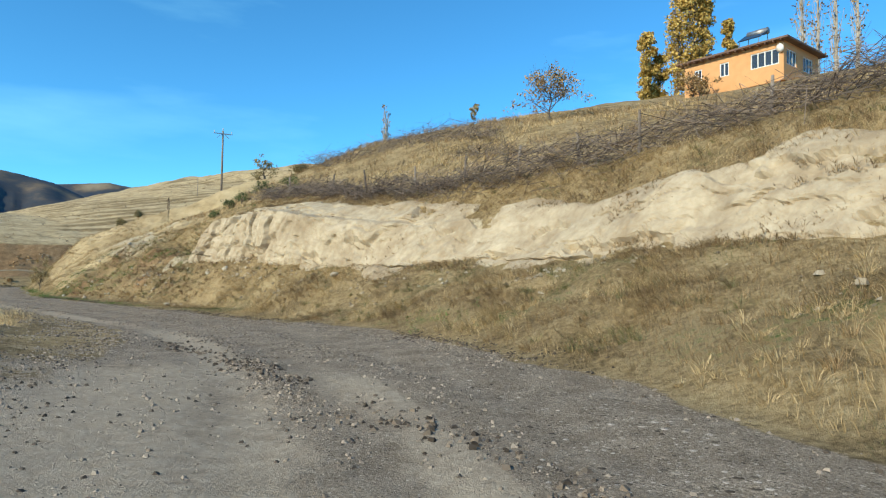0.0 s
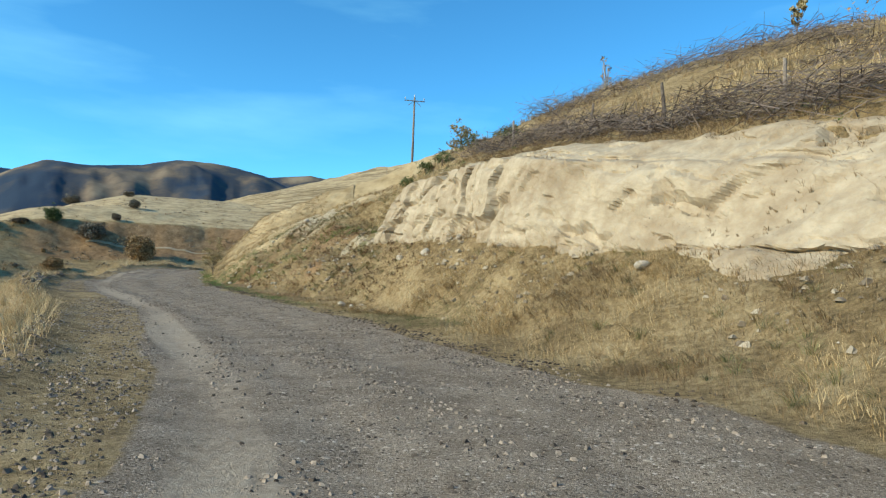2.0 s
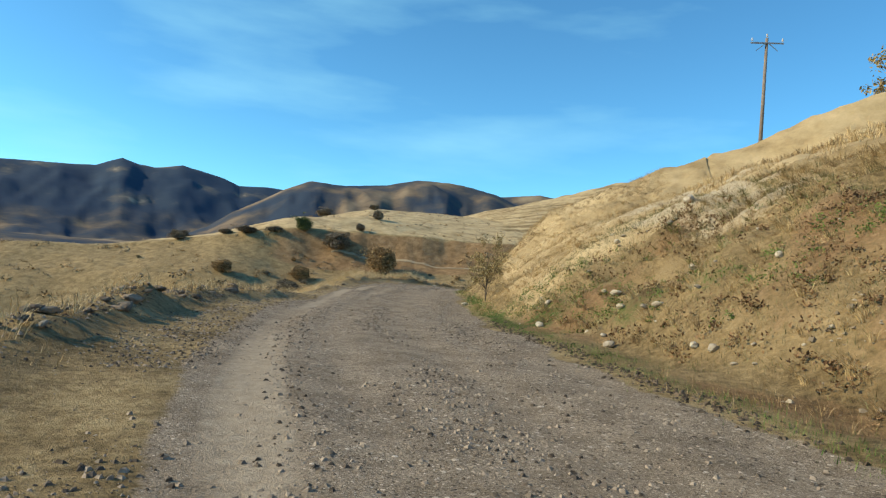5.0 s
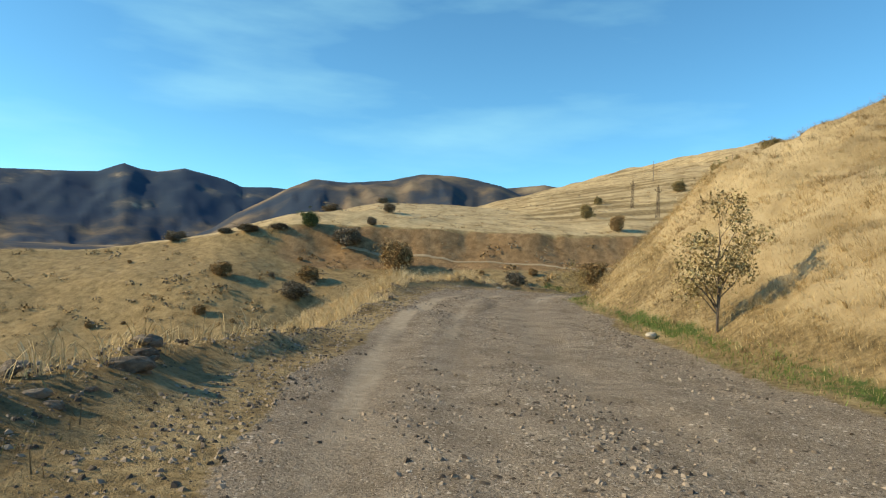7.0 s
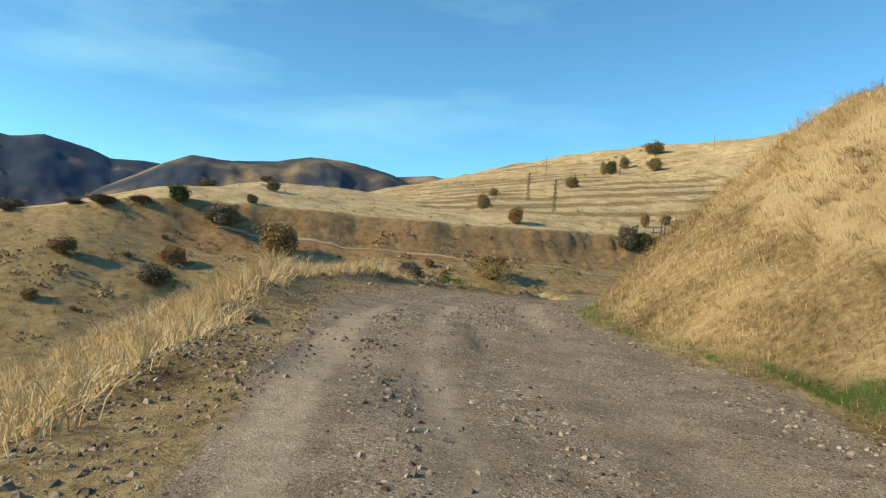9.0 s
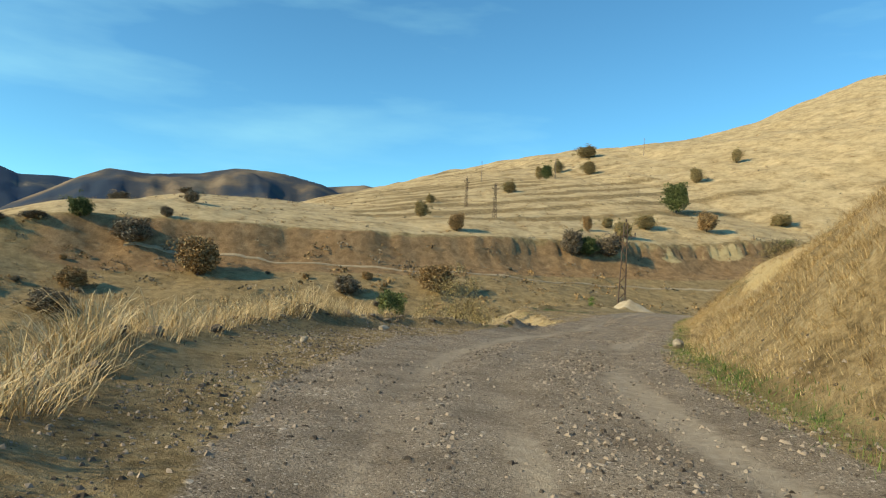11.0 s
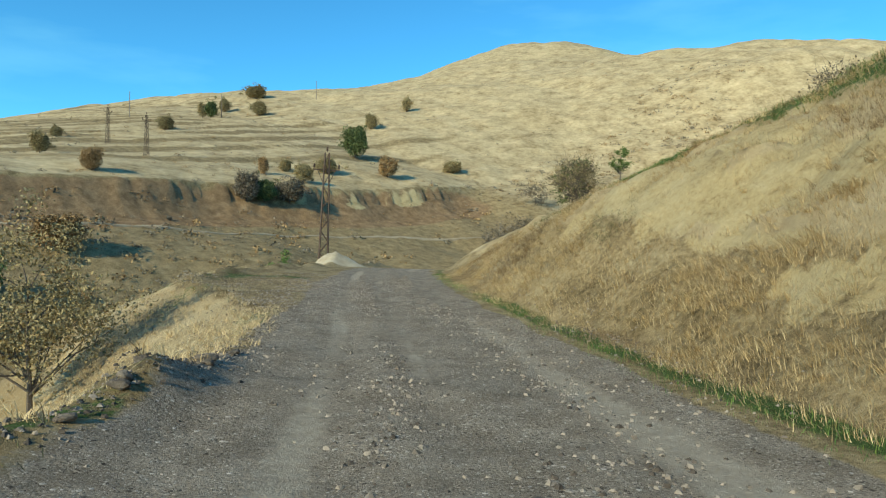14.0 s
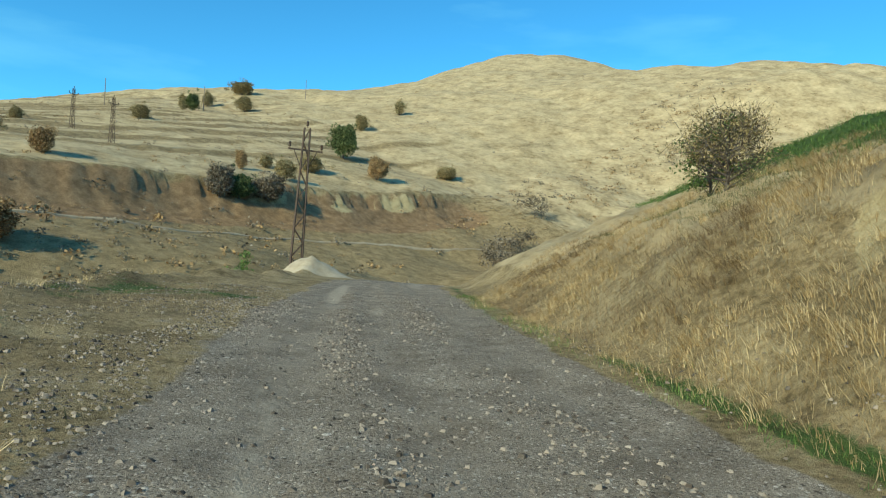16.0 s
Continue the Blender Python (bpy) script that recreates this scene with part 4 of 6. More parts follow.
# the bank to the right: low thatch, with taller tufts in it
s, d, x, y, z = scatter(_g, 115000, (-7, 124), (2.4, 13))
p = (0.85 + 0.5 * fbm(x, y, 2.0, 3)) * np.where(d > 9, 0.6, 1.0) * smooth(d - table(s, *EDGE), 0.1, 0.9)
p *= 1 - 0.93 * ((s < 43) & (d > table(s, (0, 9.4), (20, 8.9), (30, 8.2))) & (d < 10.4))
p *= 1 - 0.70 * bare(s, d, x, y)
p *= 1 - 0.55 * smooth(s, 37, 42) * (1 - smooth(s, 54, 59)) * (1 - smooth(d, 8, 10))
keep = _g.rand(len(x)) < p * table(s, (70, 0.85), (88, 1.1))
s, d, x, y, z = (q[keep] for q in (s, d, x, y, z))
tone = 1.25 * fbm(x, y, 2.2, 4) + 0.34 * smooth(s, 54, 62) - 0.30 * smooth(s, 38, 44) * (1 - smooth(s, 54, 60)) * (d < 9) + 0.06 * _g.normal(size=len(x))
lush = fbm(x + 40, y, 4.5, 4) + 0.12 * smooth(s, 36, 41) * (1 - smooth(s, 50, 55)) * (d < 8.5) - 0.16 * smooth(s, 55, 60)
kind = np.where(lush > 0.17, 2, np.where(tone > 0.04, 0, 1))
spots = np.stack([x, y, z], 1)
size = (0.10 + 0.12 * _g.rand(len(x))) * table(s, (50, 1.0), (60, 0.65), (86, 0.65), (96, 0.9))
for k, name, key, words in ((0, "dry_thatch", "straw", "low matted straw-coloured grass on the bank"), (1, "brown_thatch", "brown", "low matted brown grass on the bank"), (2, "green_thatch", "moss", "patches of low dull green growth on the bank")):
    mat(name, spots[kind == k], size[kind == k] * (1.0, 1.0, 0.7)[k], 10, 0.0040, GRASS[key], words, 50 + k, downhill(s[kind == k]))
few = _g.rand(len(x)) < np.clip(0.05 + 1.5 * fbm(x, y, 1.5, 3), 0.015, 0.75) * table(s, (50, 1.0), (60, 0.45), (84, 0.45), (92, 0.9)) * smooth(d - table(s, *EDGE), 0.3, 1.4)
tall = (0.15 + 0.20 * _g.rand(len(x)) + 0.25 * np.clip(fbm(x, y, 2.2, 2), 0, 1)) * table(s, (0, 1.2), (20, 0.9), (54, 0.8), (62, 0.55), (84, 0.55), (94, 0.8), (124, 0.8))
dry, low = few & (kind == 0), few & (kind == 1)
tufts("dry_grass", spots[dry], tall[dry], 26, 0.0030, GRASS["straw"], "tall straw-coloured dry grass on the road bank", 5, 1.0, downhill(s[dry]))
tufts("brown_weeds", spots[low], tall[low], 22, 0.0034, GRASS["brown"], "brown weeds and dead stalks on the bank", 6, 1.2, downhill(s[low]))
# round tussocks of fine weeds
s, d, x, y, z = scatter(_g, 8200, (-6, 124), (3.0, 12.5))
keep = (d > table(s, *FOOT) + 0.15) & (_g.rand(len(x)) < table(s, (-6, 0.5), (36, 0.55), (42, 1.1), (54, 1.1), (60, 0.2), (86, 0.2), (94, 0.45)) * (1 - 0.9 * bare(s, d, x, y)) * np.where((s < 43) & (d > 8.2) & (d < 11.2), 0.0, 1.0) * np.clip(0.8 + 1.2 * fbm(x, y, 2.5, 3), 0.1, 1.4))
s, d, x, y, z = (q[keep] for q in (s, d, x, y, z))
spots, pick = np.stack([x, y, z], 1), fbm(x, y, 2.8, 3) + 0.22 * _g.normal(size=len(x)) + 0.25 * smooth(s, 54, 62) - 0.10 * (s < 56) - 0.06 * smooth(s, 38, 44) * (s < 56)
tall = (0.13 + 0.20 * _g.rand(len(x))) * table(s, (56, 1.0), (64, 0.75))
for name, sel, key, words, seed in (("straw_tussocks", pick > 0.12, "straw", "drooping tussocks of straw-coloured grass on the bank", 24), ("russet_clumps", (pick <= 0.12) & (pick > -0.12), "russet", "round clumps of fine russet dry weeds on the bank", 25), ("brown_clumps", (pick <= -0.12) & (pick > -0.30), "brown", "round clumps of brown dead weeds on the bank", 26), ("dull_green_clumps", (pick <= -0.30) & (s < 60), "moss", "low dull green clumps on the bank", 27)):
    tufts(name, spots[sel], tall[sel], 46, 0.0036, GRASS[key], words, seed, 1.6, downhill(s[sel]) * 0.6)


def leafy_weeds(name, places, reach, each, size, material, label, seed):
    """Low broad-leaved weeds, all in one mesh."""
    rng = np.random.RandomState(seed)
    v, f = leaves(rng, places + (0, 0, 0.05), reach, each * len(places), size)
    return tagged(raw(name, v, f, material), label, "weeds", kind="stuff")


s, d, x, y, z = scatter(_g, 6000, (14, 60), (3.4, 12.5))
foot = table(s, *FOOT)
band = np.exp(-((d - table(s, (40, 10.5), (50, 7.4), (60, 4.8))) / 1.0) ** 2) * smooth(s, 39, 44) * (1 - smooth(s, 57, 60))
few = np.where((s < 43) & (d > 8.0) & (d < 11.0), 0, 1) * (d > foot)
fresh = _g.rand(len(x)) < np.clip(0.75 * band * (0.7 + 1.4 * fbm(x, y, 1.6, 3)), 0, 1) * few + 0.05 * few * (fbm(x, y, 3, 2) > 0.2)
litter = ~fresh & (_g.rand(len(x)) < 0.55 * few * smooth(s, 34, 40) * (1 - smooth(s, 54, 58)) * (1 - smooth(d, 9, 11)) * np.clip(0.7 + 1.6 * fbm(x, y, 1.8, 3), 0, 1))
spots = np.stack([x, y, z], 1)
leafy_weeds("green_weeds", spots[fresh], 0.12 + 0.16 * _g.rand(fresh.sum()), 34, 0.024, LEAF["fresh"], "fresh green broad-leaved weeds across the bank", 61)
leafy_weeds("russet_weeds", spots[litter], 0.12 + 0.16 * _g.rand(litter.sum()), 26, 0.032, LEAF["russet"], "dead russet leafy weeds on the brown bank", 62)
# greener edge along the road, and the green crest
s, d, x, y, z = scatter(_g, 24000, (30, 124), (2.2, 5.4))
want = np.exp(-((d - table(s, *EDGE) - 0.45) / 0.24) ** 2) * smooth(s, 34, 42) * (1.0 + 0.9 * fbm(x, y, 3, 2))
keep = _g.rand(len(x)) < want
mat("green_grass", np.stack([x, y, z], 1)[keep], 0.045 + 0.06 * _g.rand(keep.sum()), 13, 0.0052, GRASS["fresh"], "low fresh green grass along the road edge", 7)
s, d, x, y, z = scatter(_g, 9000, (86, 138), (9.5, 20))
keep = np.abs(d - table(s, (90, 12.2), (106, 12.6), (130, 15.5))) < 3.0 + 0.8 * fbm(x, y, 3, 2)
mat("crest_grass", np.stack([x, y, z], 1)[keep], 0.10 + 0.08 * _g.rand(keep.sum()), 13, 0.008, GRASS["fresh"], "green grass strip on the crest of the bank", 17)
# growth on the ledges of the rock face
s, d, x, y, z = scatter(_g, 15000, (-5, 40), (8.2, 12.4))
keep = _g.rand(len(x)) < 1.2 * smooth(fbm(s, d * 2.2, 1.6, 3), 0.18, 0.30) * table(s, (5, 1.0), (26, 0.6)) + 0.35 * (d > 10.6)
tufts("ledge_weeds", np.stack([x - 0.20, y, z + 0.02], 1)[keep], 0.07 + 0.10 * _g.rand(keep.sum()), 8, 0.006, GRASS["brown"], "brown weeds rooted in ledges of the rock face", 13, 1.3)
# left verge and the fall below it
s, d, x, y, z = scatter(_g, 9000, (24, 124), (-12, -3.0))
edge = table(s, *VERGE) + 2.8
out = -d - edge
want = np.where(out > -0.3, 0.95, 0.10 + 0.25 * (fbm(x, y, 2.5, 3) > 0.12)) * table(s, (60, 1), (84, 0.9), (90, 0.9), (124, 0.9))
keep = _g.rand(len(x)) < want
s, d, x, y, z, out = (q[keep] for q in (s, d, x, y, z, out))
tall = np.where(out > -0.3, 0.32 + 0.38 * _g.rand(len(x)), 0.05 + 0.09 * _g.rand(len(x))) * table(s, (84, 1.0), (92, 0.6), (124, 0.45))
tufts("verge_grass", np.stack([x, y, z], 1), tall * 0.65, 11, 0.0045, GRASS["straw"], "pale tall grass on the edge above the gully", 8, 0.8)
# trampled growth on the level verge
s, d, x, y, z = scatter(_g, 17000, (28, 122), (-9.0, -3.3))
keep = (-d < table(s, *VERGE) + 3.0) & (_g.rand(len(x)) < np.clip(0.12 + 1.5 * fbm(x, y, 2.2, 4), 0.02, 1) * smooth(-d, 3.0, 4.3))
spots, size, kind = np.stack([x, y, z], 1)[keep], 0.06 + 0.09 * _g.rand(keep.sum()), (fbm(x, y, 3.0, 4) + 0.12 * _g.normal(size=len(x)))[keep]
for name, pick, key, words in (("verge_thatch", kind > 0.20, "straw", "trampled straw-coloured grass on the verge"), ("verge_weeds", (kind <= 0.20) & (kind > -0.14), "brown", "trampled brown weeds on the verge"), ("verge_moss", kind <= -0.14, "moss", "low dull green growth on the verge")):
    mat(name, spots[pick], size[pick], 10, 0.005, GRASS[key], words, 30)
# pale band of long grass on the brink above the gully
s, d, x, y, z = scatter(_g, 13000, (20, 106), (-10.0, -3.0))
out = -d - table(s, *VERGE) - 2.8
keep = (out > table(s, (72, 0.15), (76, -0.6), (87, -0.6), (91, 0.15))) & (out < 4.2) & (_g.rand(len(x)) < 0.95 + 0.5 * fbm(x, y, 2.5, 2))
tufts("brink_grass", np.stack([x, y, z], 1)[keep], (0.24 + 0.26 * _g.rand(keep.sum())) * table(s[keep], (34, 0.55), (48, 0.9), (74, 1.0), (78, 1.5), (86, 1.5), (92, 0.45)), 16, 0.0046, GRASS["pale"], "long pale grass along the brink of the gully", 18, 0.9)
# upper slope over the rock face
s, d, x, y, z = scatter(_g, 14000, (-4, 70), (13, 34))
keep = _g.rand(len(x)) < 0.55 + 0.6 * fbm(x, y, 4, 3)
x, y, z = x[keep], y[keep], z[keep]
k = fbm(x, y, 6, 3) > -0.05
tall = 0.25 + 0.3 * _g.rand(len(x))
tufts("upper_grass", np.stack([x, y, z], 1)[k], tall[k] * 0.9, 9, 0.011, GRASS["straw"], "dry grass on the upper hillside", 9)
tufts("upper_weeds", np.stack([x, y, z], 1)[~k], tall[~k] * 0.8, 9, 0.012, GRASS["brown"], "brown weeds on the upper hillside", 10, 0.6)


def pebbles(name, places, sizes, material, label, seed):
    """Small broken stones, all in one mesh."""
    rng = np.random.RandomState(seed)
    shape = np.array([(-0.5, -0.35, 0), (0.5, -0.4, 0), (0.42, 0.4, 0), (-0.45, 0.38, 0), (-0.2, -0.2, 0.42), (0.28, -0.12, 0.36), (0.1, 0.25, 0.45)])
    faces = np.array([(0, 1, 5), (0, 5, 4), (1, 2, 5), (2, 6, 5), (2, 3, 6), (3, 4, 6), (3, 0, 4), (4, 5, 6)])
    n = len(places)
    w = rng.rand(n) * 2 * math.pi
    v = shape[None] * (0.7 + 0.6 * rng.rand(n, 7, 1)) * sizes[:, None, None]
    v[:, :, 2] -= 0.12 * sizes[:, None]
    c, t = np.cos(w)[:, None], np.sin(w)[:, None]
    v = np.stack([v[:, :, 0] * c - v[:, :, 1] * t, v[:, :, 0] * t + v[:, :, 1] * c, v[:, :, 2]], 2) + places[:, None]
    return tagged(raw(name, v.reshape(-1, 3), (np.arange(n)[:, None, None] * 7 + faces).reshape(-1, 3), material), label, "gravel", kind="stuff")


GRAVEL = plain("broken_stone", (0.075, 0.058, 0.042), (0.33, 0.27, 0.205), 3, 0.9, 0.2, 0.004, per_island=0.8)
s, d, x, y, z = scatter(_g, 400000, (-4, 122), (-8.5, 3.6), False)
wander = d + 0.35 * fbm(s, s * 0, 9, 3)
rows = table(s, (50, 1.1), (66, 2.6)) * np.exp(-((wander + table(s, *EDGE_L) + 0.45) / 0.5) ** 2) + 0.9 * np.exp(-((wander + 1.1) / 0.28) ** 2) + 0.75 * np.exp(-((wander - 0.6) / 0.42) ** 2) + 0.7 * np.exp(-((wander - 2.7) / 0.40) ** 2) + 0.55 * (-d > table(s, *EDGE_L)) * (-d < table(s, *VERGE) + 2.9) + 0.16
keep = _g.rand(len(x)) < 0.85 * rows * np.clip(0.8 + 2.4 * fbm(s * 0.5, d * 1.4, 2.2, 4), 0.03, 2) * table(s, (-4, 0.95), (122, 1.05))
pebbles("road_gravel", np.stack([x[keep], y[keep], land(x[keep], y[keep])], 1), 0.013 + 0.056 * _g.rand(keep.sum()) ** 4.0, GRAVEL, "loose broken grey and brown gravel on the road", 12)
# broken rock fallen below the rock face
SCREE = plain("fallen_rock_bits", (0.19, 0.15, 0.10), (0.44, 0.375, 0.27), 3, 0.95, 0.2, 0.004, per_island=0.7)
s, d, x, y, z = scatter(_g, 9000, (4, 46), (4.6, 9.2))
keep = _g.rand(len(x)) < np.clip(0.35 + 1.6 * fbm(x, y, 2.6, 3), 0, 1) * smooth(d, 4.6, 7.5) * table(s, (4, 0.35), (24, 0.5), (33, 1.0), (46, 0.7))
pebbles("scree", np.stack([x, y, z + 0.02], 1)[keep], 0.035 + 0.17 * _g.rand(keep.sum()) ** 3.5, SCREE, "pale broken rock bits fallen below the face", 19)
# dark dug earth and leaf litter along the foot of the bank
s, d, x, y, z = scatter(_g, 16000, (8, 60), (2.7, 4.6))
keep = _g.rand(len(x)) < np.exp(-((d - table(s, *EDGE) - 0.15) / 0.26) ** 2) * np.clip(0.7 + 1.4 * fbm(x, y, 2.5, 3), 0, 1)
pebbles("dark_crumbs", np.stack([x, y, z], 1)[keep], 0.03 + 0.06 * _g.rand(keep.sum()) ** 2, plain("dark_crumbled_earth", (0.04, 0.03, 0.02), (0.14, 0.105, 0.07), 3, 0.98, 0.2, 0.004, per_island=0.7), "dark crumbled earth along the road edge", 20)
DUG = plain("dug_earth", (0.045, 0.034, 0.024), (0.19, 0.15, 0.11), 3, 0.98, 0.3, 0.006, per_island=0.7)
s, d, x, y, z = scatter(_g, 9000, (3, 16), (-3.2, 1.6))
keep = _g.rand(len(x)) < np.exp(-((d - table(s, (4, 0.3), (7, -0.5), (11, -1.3), (15, -2.0))) / 0.32) ** 2) * np.clip(0.6 + 1.6 * fbm(x, y, 1.6, 3), 0, 1)
pebbles("dug_crumbs", np.stack([x, y, z], 1)[keep], 0.02 + 0.09 * _g.rand(keep.sum()) ** 3, DUG, "dark dug earth crumbs between the wheel tracks", 33)
# ---- single stones and clods ----
STONE = plain("weathered_stone", (0.25, 0.21, 0.155), (0.56, 0.50, 0.39), 5, 0.9, 0.5, 0.02, per_object=0.3)
CLOD = plain("dark_earth_clod", (0.10, 0.078, 0.056), (0.33, 0.265, 0.195), 6, 0.98, 0.8, 0.05, per_object=0.35)
STONES = [stone_mesh("stone", k, STONE) for k in (1, 2, 3)]
CLODS = [stone_mesh("earth_clod", k + 10, CLOD, 0.75) for k in range(3)]


def lay(name, mesh, at, size, turn, label, category, group):
    ob = new(name, mesh)
    ob.matrix_basis = Matrix.LocRotScale(at, Euler((turn * 0.15, turn * 0.1, turn * 2)), (size[0], size[1], size[2]))
    return tagged(ob, label, category, group)


_q = random.Random(4)
lay("stone", STONES[0], (-41.2, 75.7, ground_z(-41.2, 75.7) + 0.12), (0.50, 0.40, 0.52), 0.8, "pale squarish boulder standing at the road edge", "stone", "")
for x, y, size in ((-14.6, 35.0, 0.46), (-14.1, 34.7, 0.26), (-14.0, 35.4, 0.22), (-24.4, 45.6, 0.30), (-24.0, 46.0, 0.2), (-23.7, 45.1, 0.24), (-21.7, 42.7, 0.30), (-24.5, 51.0, 0.5), (-34.2, 54.0, 0.34), (-12.0, 36.4, 0.55), (-10.6, 35.8, 0.4), (-8.6, 33.2, 0.34), (-4.6, 28.6, 0.42), (-13.4, 37.6, 0.42), (-27.5, 53.0, 0.3), (-19.0, 41.0, 0.22), (-17.4, 39.6, 0.26)):
    lay("stone", STONES[_q.randrange(3)], (x, y, ground_z(x, y) + size * 0.15), (size, size * 0.8, size * 0.8), _q.random() * 3, "pale weathered stone lying in the bank grass", "stone", "stones on the bank")
for at_s, at_d, size in ((30, -6.4, 0.30), (33, -7.4, 0.22), (25, -5.8, 0.26), (47, -4.2, 0.2), (70, -4.5, 0.24), (82, -4.4, 0.25), (86.5, -4.6, 0.34), (94, -5.2, 0.26), (100, -5.0, 0.3)):
    lay("stone", STONES[_q.randrange(3)], beside(at_s, at_d, size * 0.2), (size, size * 0.8, size * 0.7), _q.random() * 3, "small pale stone on the verge above the gully", "stone", "stones on the verge")
for k in range(104):
    f = k / 103
    at_s = 47 + 13 * f * 2 + _q.uniform(-0.6, 0.6) if k < 52 else 71.5 + 26 * (k - 52) / 51 + _q.uniform(-0.5, 0.5)
    at_d = -2.7 - float(table(at_s, *VERGE)) + _q.uniform(-0.35, 0.5)
    size = _q.uniform(0.12, 0.28) + 0.26 * _q.random() ** 5
    lay("earth_clod", CLODS[_q.randrange(3)], beside(at_s, at_d, size * 0.05), (size * 1.15, size * 0.85, size * 0.62), _q.random() * 3, "dark clod of earth heaped along the verge", "earth clod", "clods along the verge")

for k in range(46):
    at_s = 41 + 17 * _q.random()
    at_d = float(table(at_s, *FOOT)) - 0.5 + 4.2 * _q.random() ** 1.5
    size = 0.08 + 0.26 * _q.random() ** 3
    lay("stone", STONES[_q.randrange(3)], beside(at_s, at_d, size * 0.2), (size, size * 0.8, size * 0.75), _q.random() * 3, "pale stone lying among weeds on the bank", "stone", "stones on the bank")

# spoil heap at the bend
_m = []
for a in np.linspace(0, 2 * math.pi, 40, endpoint=False):
    for r in np.linspace(0, 1, 14):
        _m.append((r * math.cos(a) * 3.6, r * math.sin(a) * 2.0, r))
_m = np.array(_m)
_w = Vector((-46.4, 125.6, 0))
_hx, _hy = _m[:, 0] + _w.x, _m[:, 1] + _w.y
_hz = land(_hx, _hy) + 1.35 * np.exp(-(_m[:, 2] / 0.52) ** 2) * (1 + 0.35 * fbm(_hx, _hy, 1.2, 3)) - 0.12
_i = np.arange(40 * 14).reshape(40, 14)
_f = np.stack([_i[:, :-1], np.roll(_i, -1, 0)[:, :-1], np.roll(_i, -1, 0)[:, 1:], _i[:, 1:]], -1).reshape(-1, 4)
tagged(raw("earth_mound", np.stack([_hx, _hy, _hz], 1), _f, plain("pale_spoil", (0.33, 0.265, 0.17), (0.52, 0.44, 0.31), 3, 0.95, 0.6, 0.04), None, "", True), "heap of pale spoil earth at the road bend", "mound")

# ---- brush fence on the bank ----
def brush(name, line, height, width, count, seed, label):
    """A long heap of cut branches along a line of (s, d)."""
    rng = np.random.RandomState(seed)
    pieces = []
    ls, ld = np.array(line).T
    for _ in range(count):
        s0 = rng.uniform(ls[0], ls[-1])
        d0 = np.interp(s0, ls, ld) + rng.normal() * width * 0.4
        c, n = road_at(np.array([s0]))
        t = np.array((-n[0, 1], n[0, 0], 0.0))
        out = np.array((n[0, 0], n[0, 1], 0.0))
        p = np.array((c[0, 0] + n[0, 0] * d0, c[0, 1] + n[0, 1] * d0, 0.0))
        hgt = height * (0.55 + 0.6 * vnoise(s0 / 3.0, 2.0)) * rng.rand() ** 0.8
        length = rng.uniform(0.7, 2.4)
        up = rng.normal() * 0.42 + (0.9 if rng.rand() < 0.10 else 0)
        way = t * rng.choice((-1, 1)) + out * rng.normal() * 0.75 + np.array((0, 0, up))
        way /= np.linalg.norm(way)
        bend = rng.normal(size=3) * 0.12 * length
        r = rng.uniform(0.004, 0.015)
        pieces.append((p, hgt, [-way * length / 2, bend, way * length / 2], r))
    z = land(np.array([q[0][0] for q in pieces]), np.array([q[0][1] for q in pieces]))
    tubes = []
    for (p, hgt, path, r), zz in zip(pieces, z):
        q = [p + np.array((0, 0, zz + hgt)) + k for k in path]
        tubes.append(tube(q, [r, r * 0.8, r * 0.3], 3, False))
    return tagged(raw(name, *merged(tubes), TWIG), label, "brush fence", kind="stuff")


FENCE = [(8, 12.4), (14, 13.2), (20, 12.2), (26, 11.6), (33, 11.8), (41, 13.2)]
brush("brush_fence", FENCE, 0.85, 0.9, 3600, 21, "long heap of grey cut branches serving as a fence")
brush("brush_heap", [(30, 21.5), (36, 21.5), (44, 20)], 0.9, 1.6, 900, 22, "tangled heap of dead branches on the hillside crest")
brush("brush_scrub", [(22, 17.5), (30, 18.5)], 0.5, 1.2, 260, 23, "thin dead scrub on the upper slope")
POST_WOOD = plain("weathered_post_wood", (0.11, 0.085, 0.065), (0.31, 0.26, 0.21), 12, 0.95, 0.5, 0.01, per_object=0.3)
for k, (at_s, off) in enumerate(((9, 0.4), (12.5, 0.3), (16, -0.2), (18.5, 0.5), (20.8, 0.1), (23.5, 0.2), (26.5, 0.4), (30, 0.0), (34, 0.3), (38.5, 0.2))):
    p = beside(at_s, float(np.interp(at_s, *np.array(FENCE).T)) + off)
    hgt, tilt = 1.15 + 0.35 * ((k * 7) % 5) / 5, ((k * 5) % 7 - 3) * 0.05
    post = raw("fence_post", *tube([(0, 0, -0.3), (tilt * 0.4, 0, hgt * 0.5), (tilt, tilt * 0.6, hgt)], [0.06, 0.055, 0.045], 7), POST_WOOD)
    post.location = p
    tagged(post, "crooked weathered wooden post in the brush fence", "fence post", "posts of the brush fence")

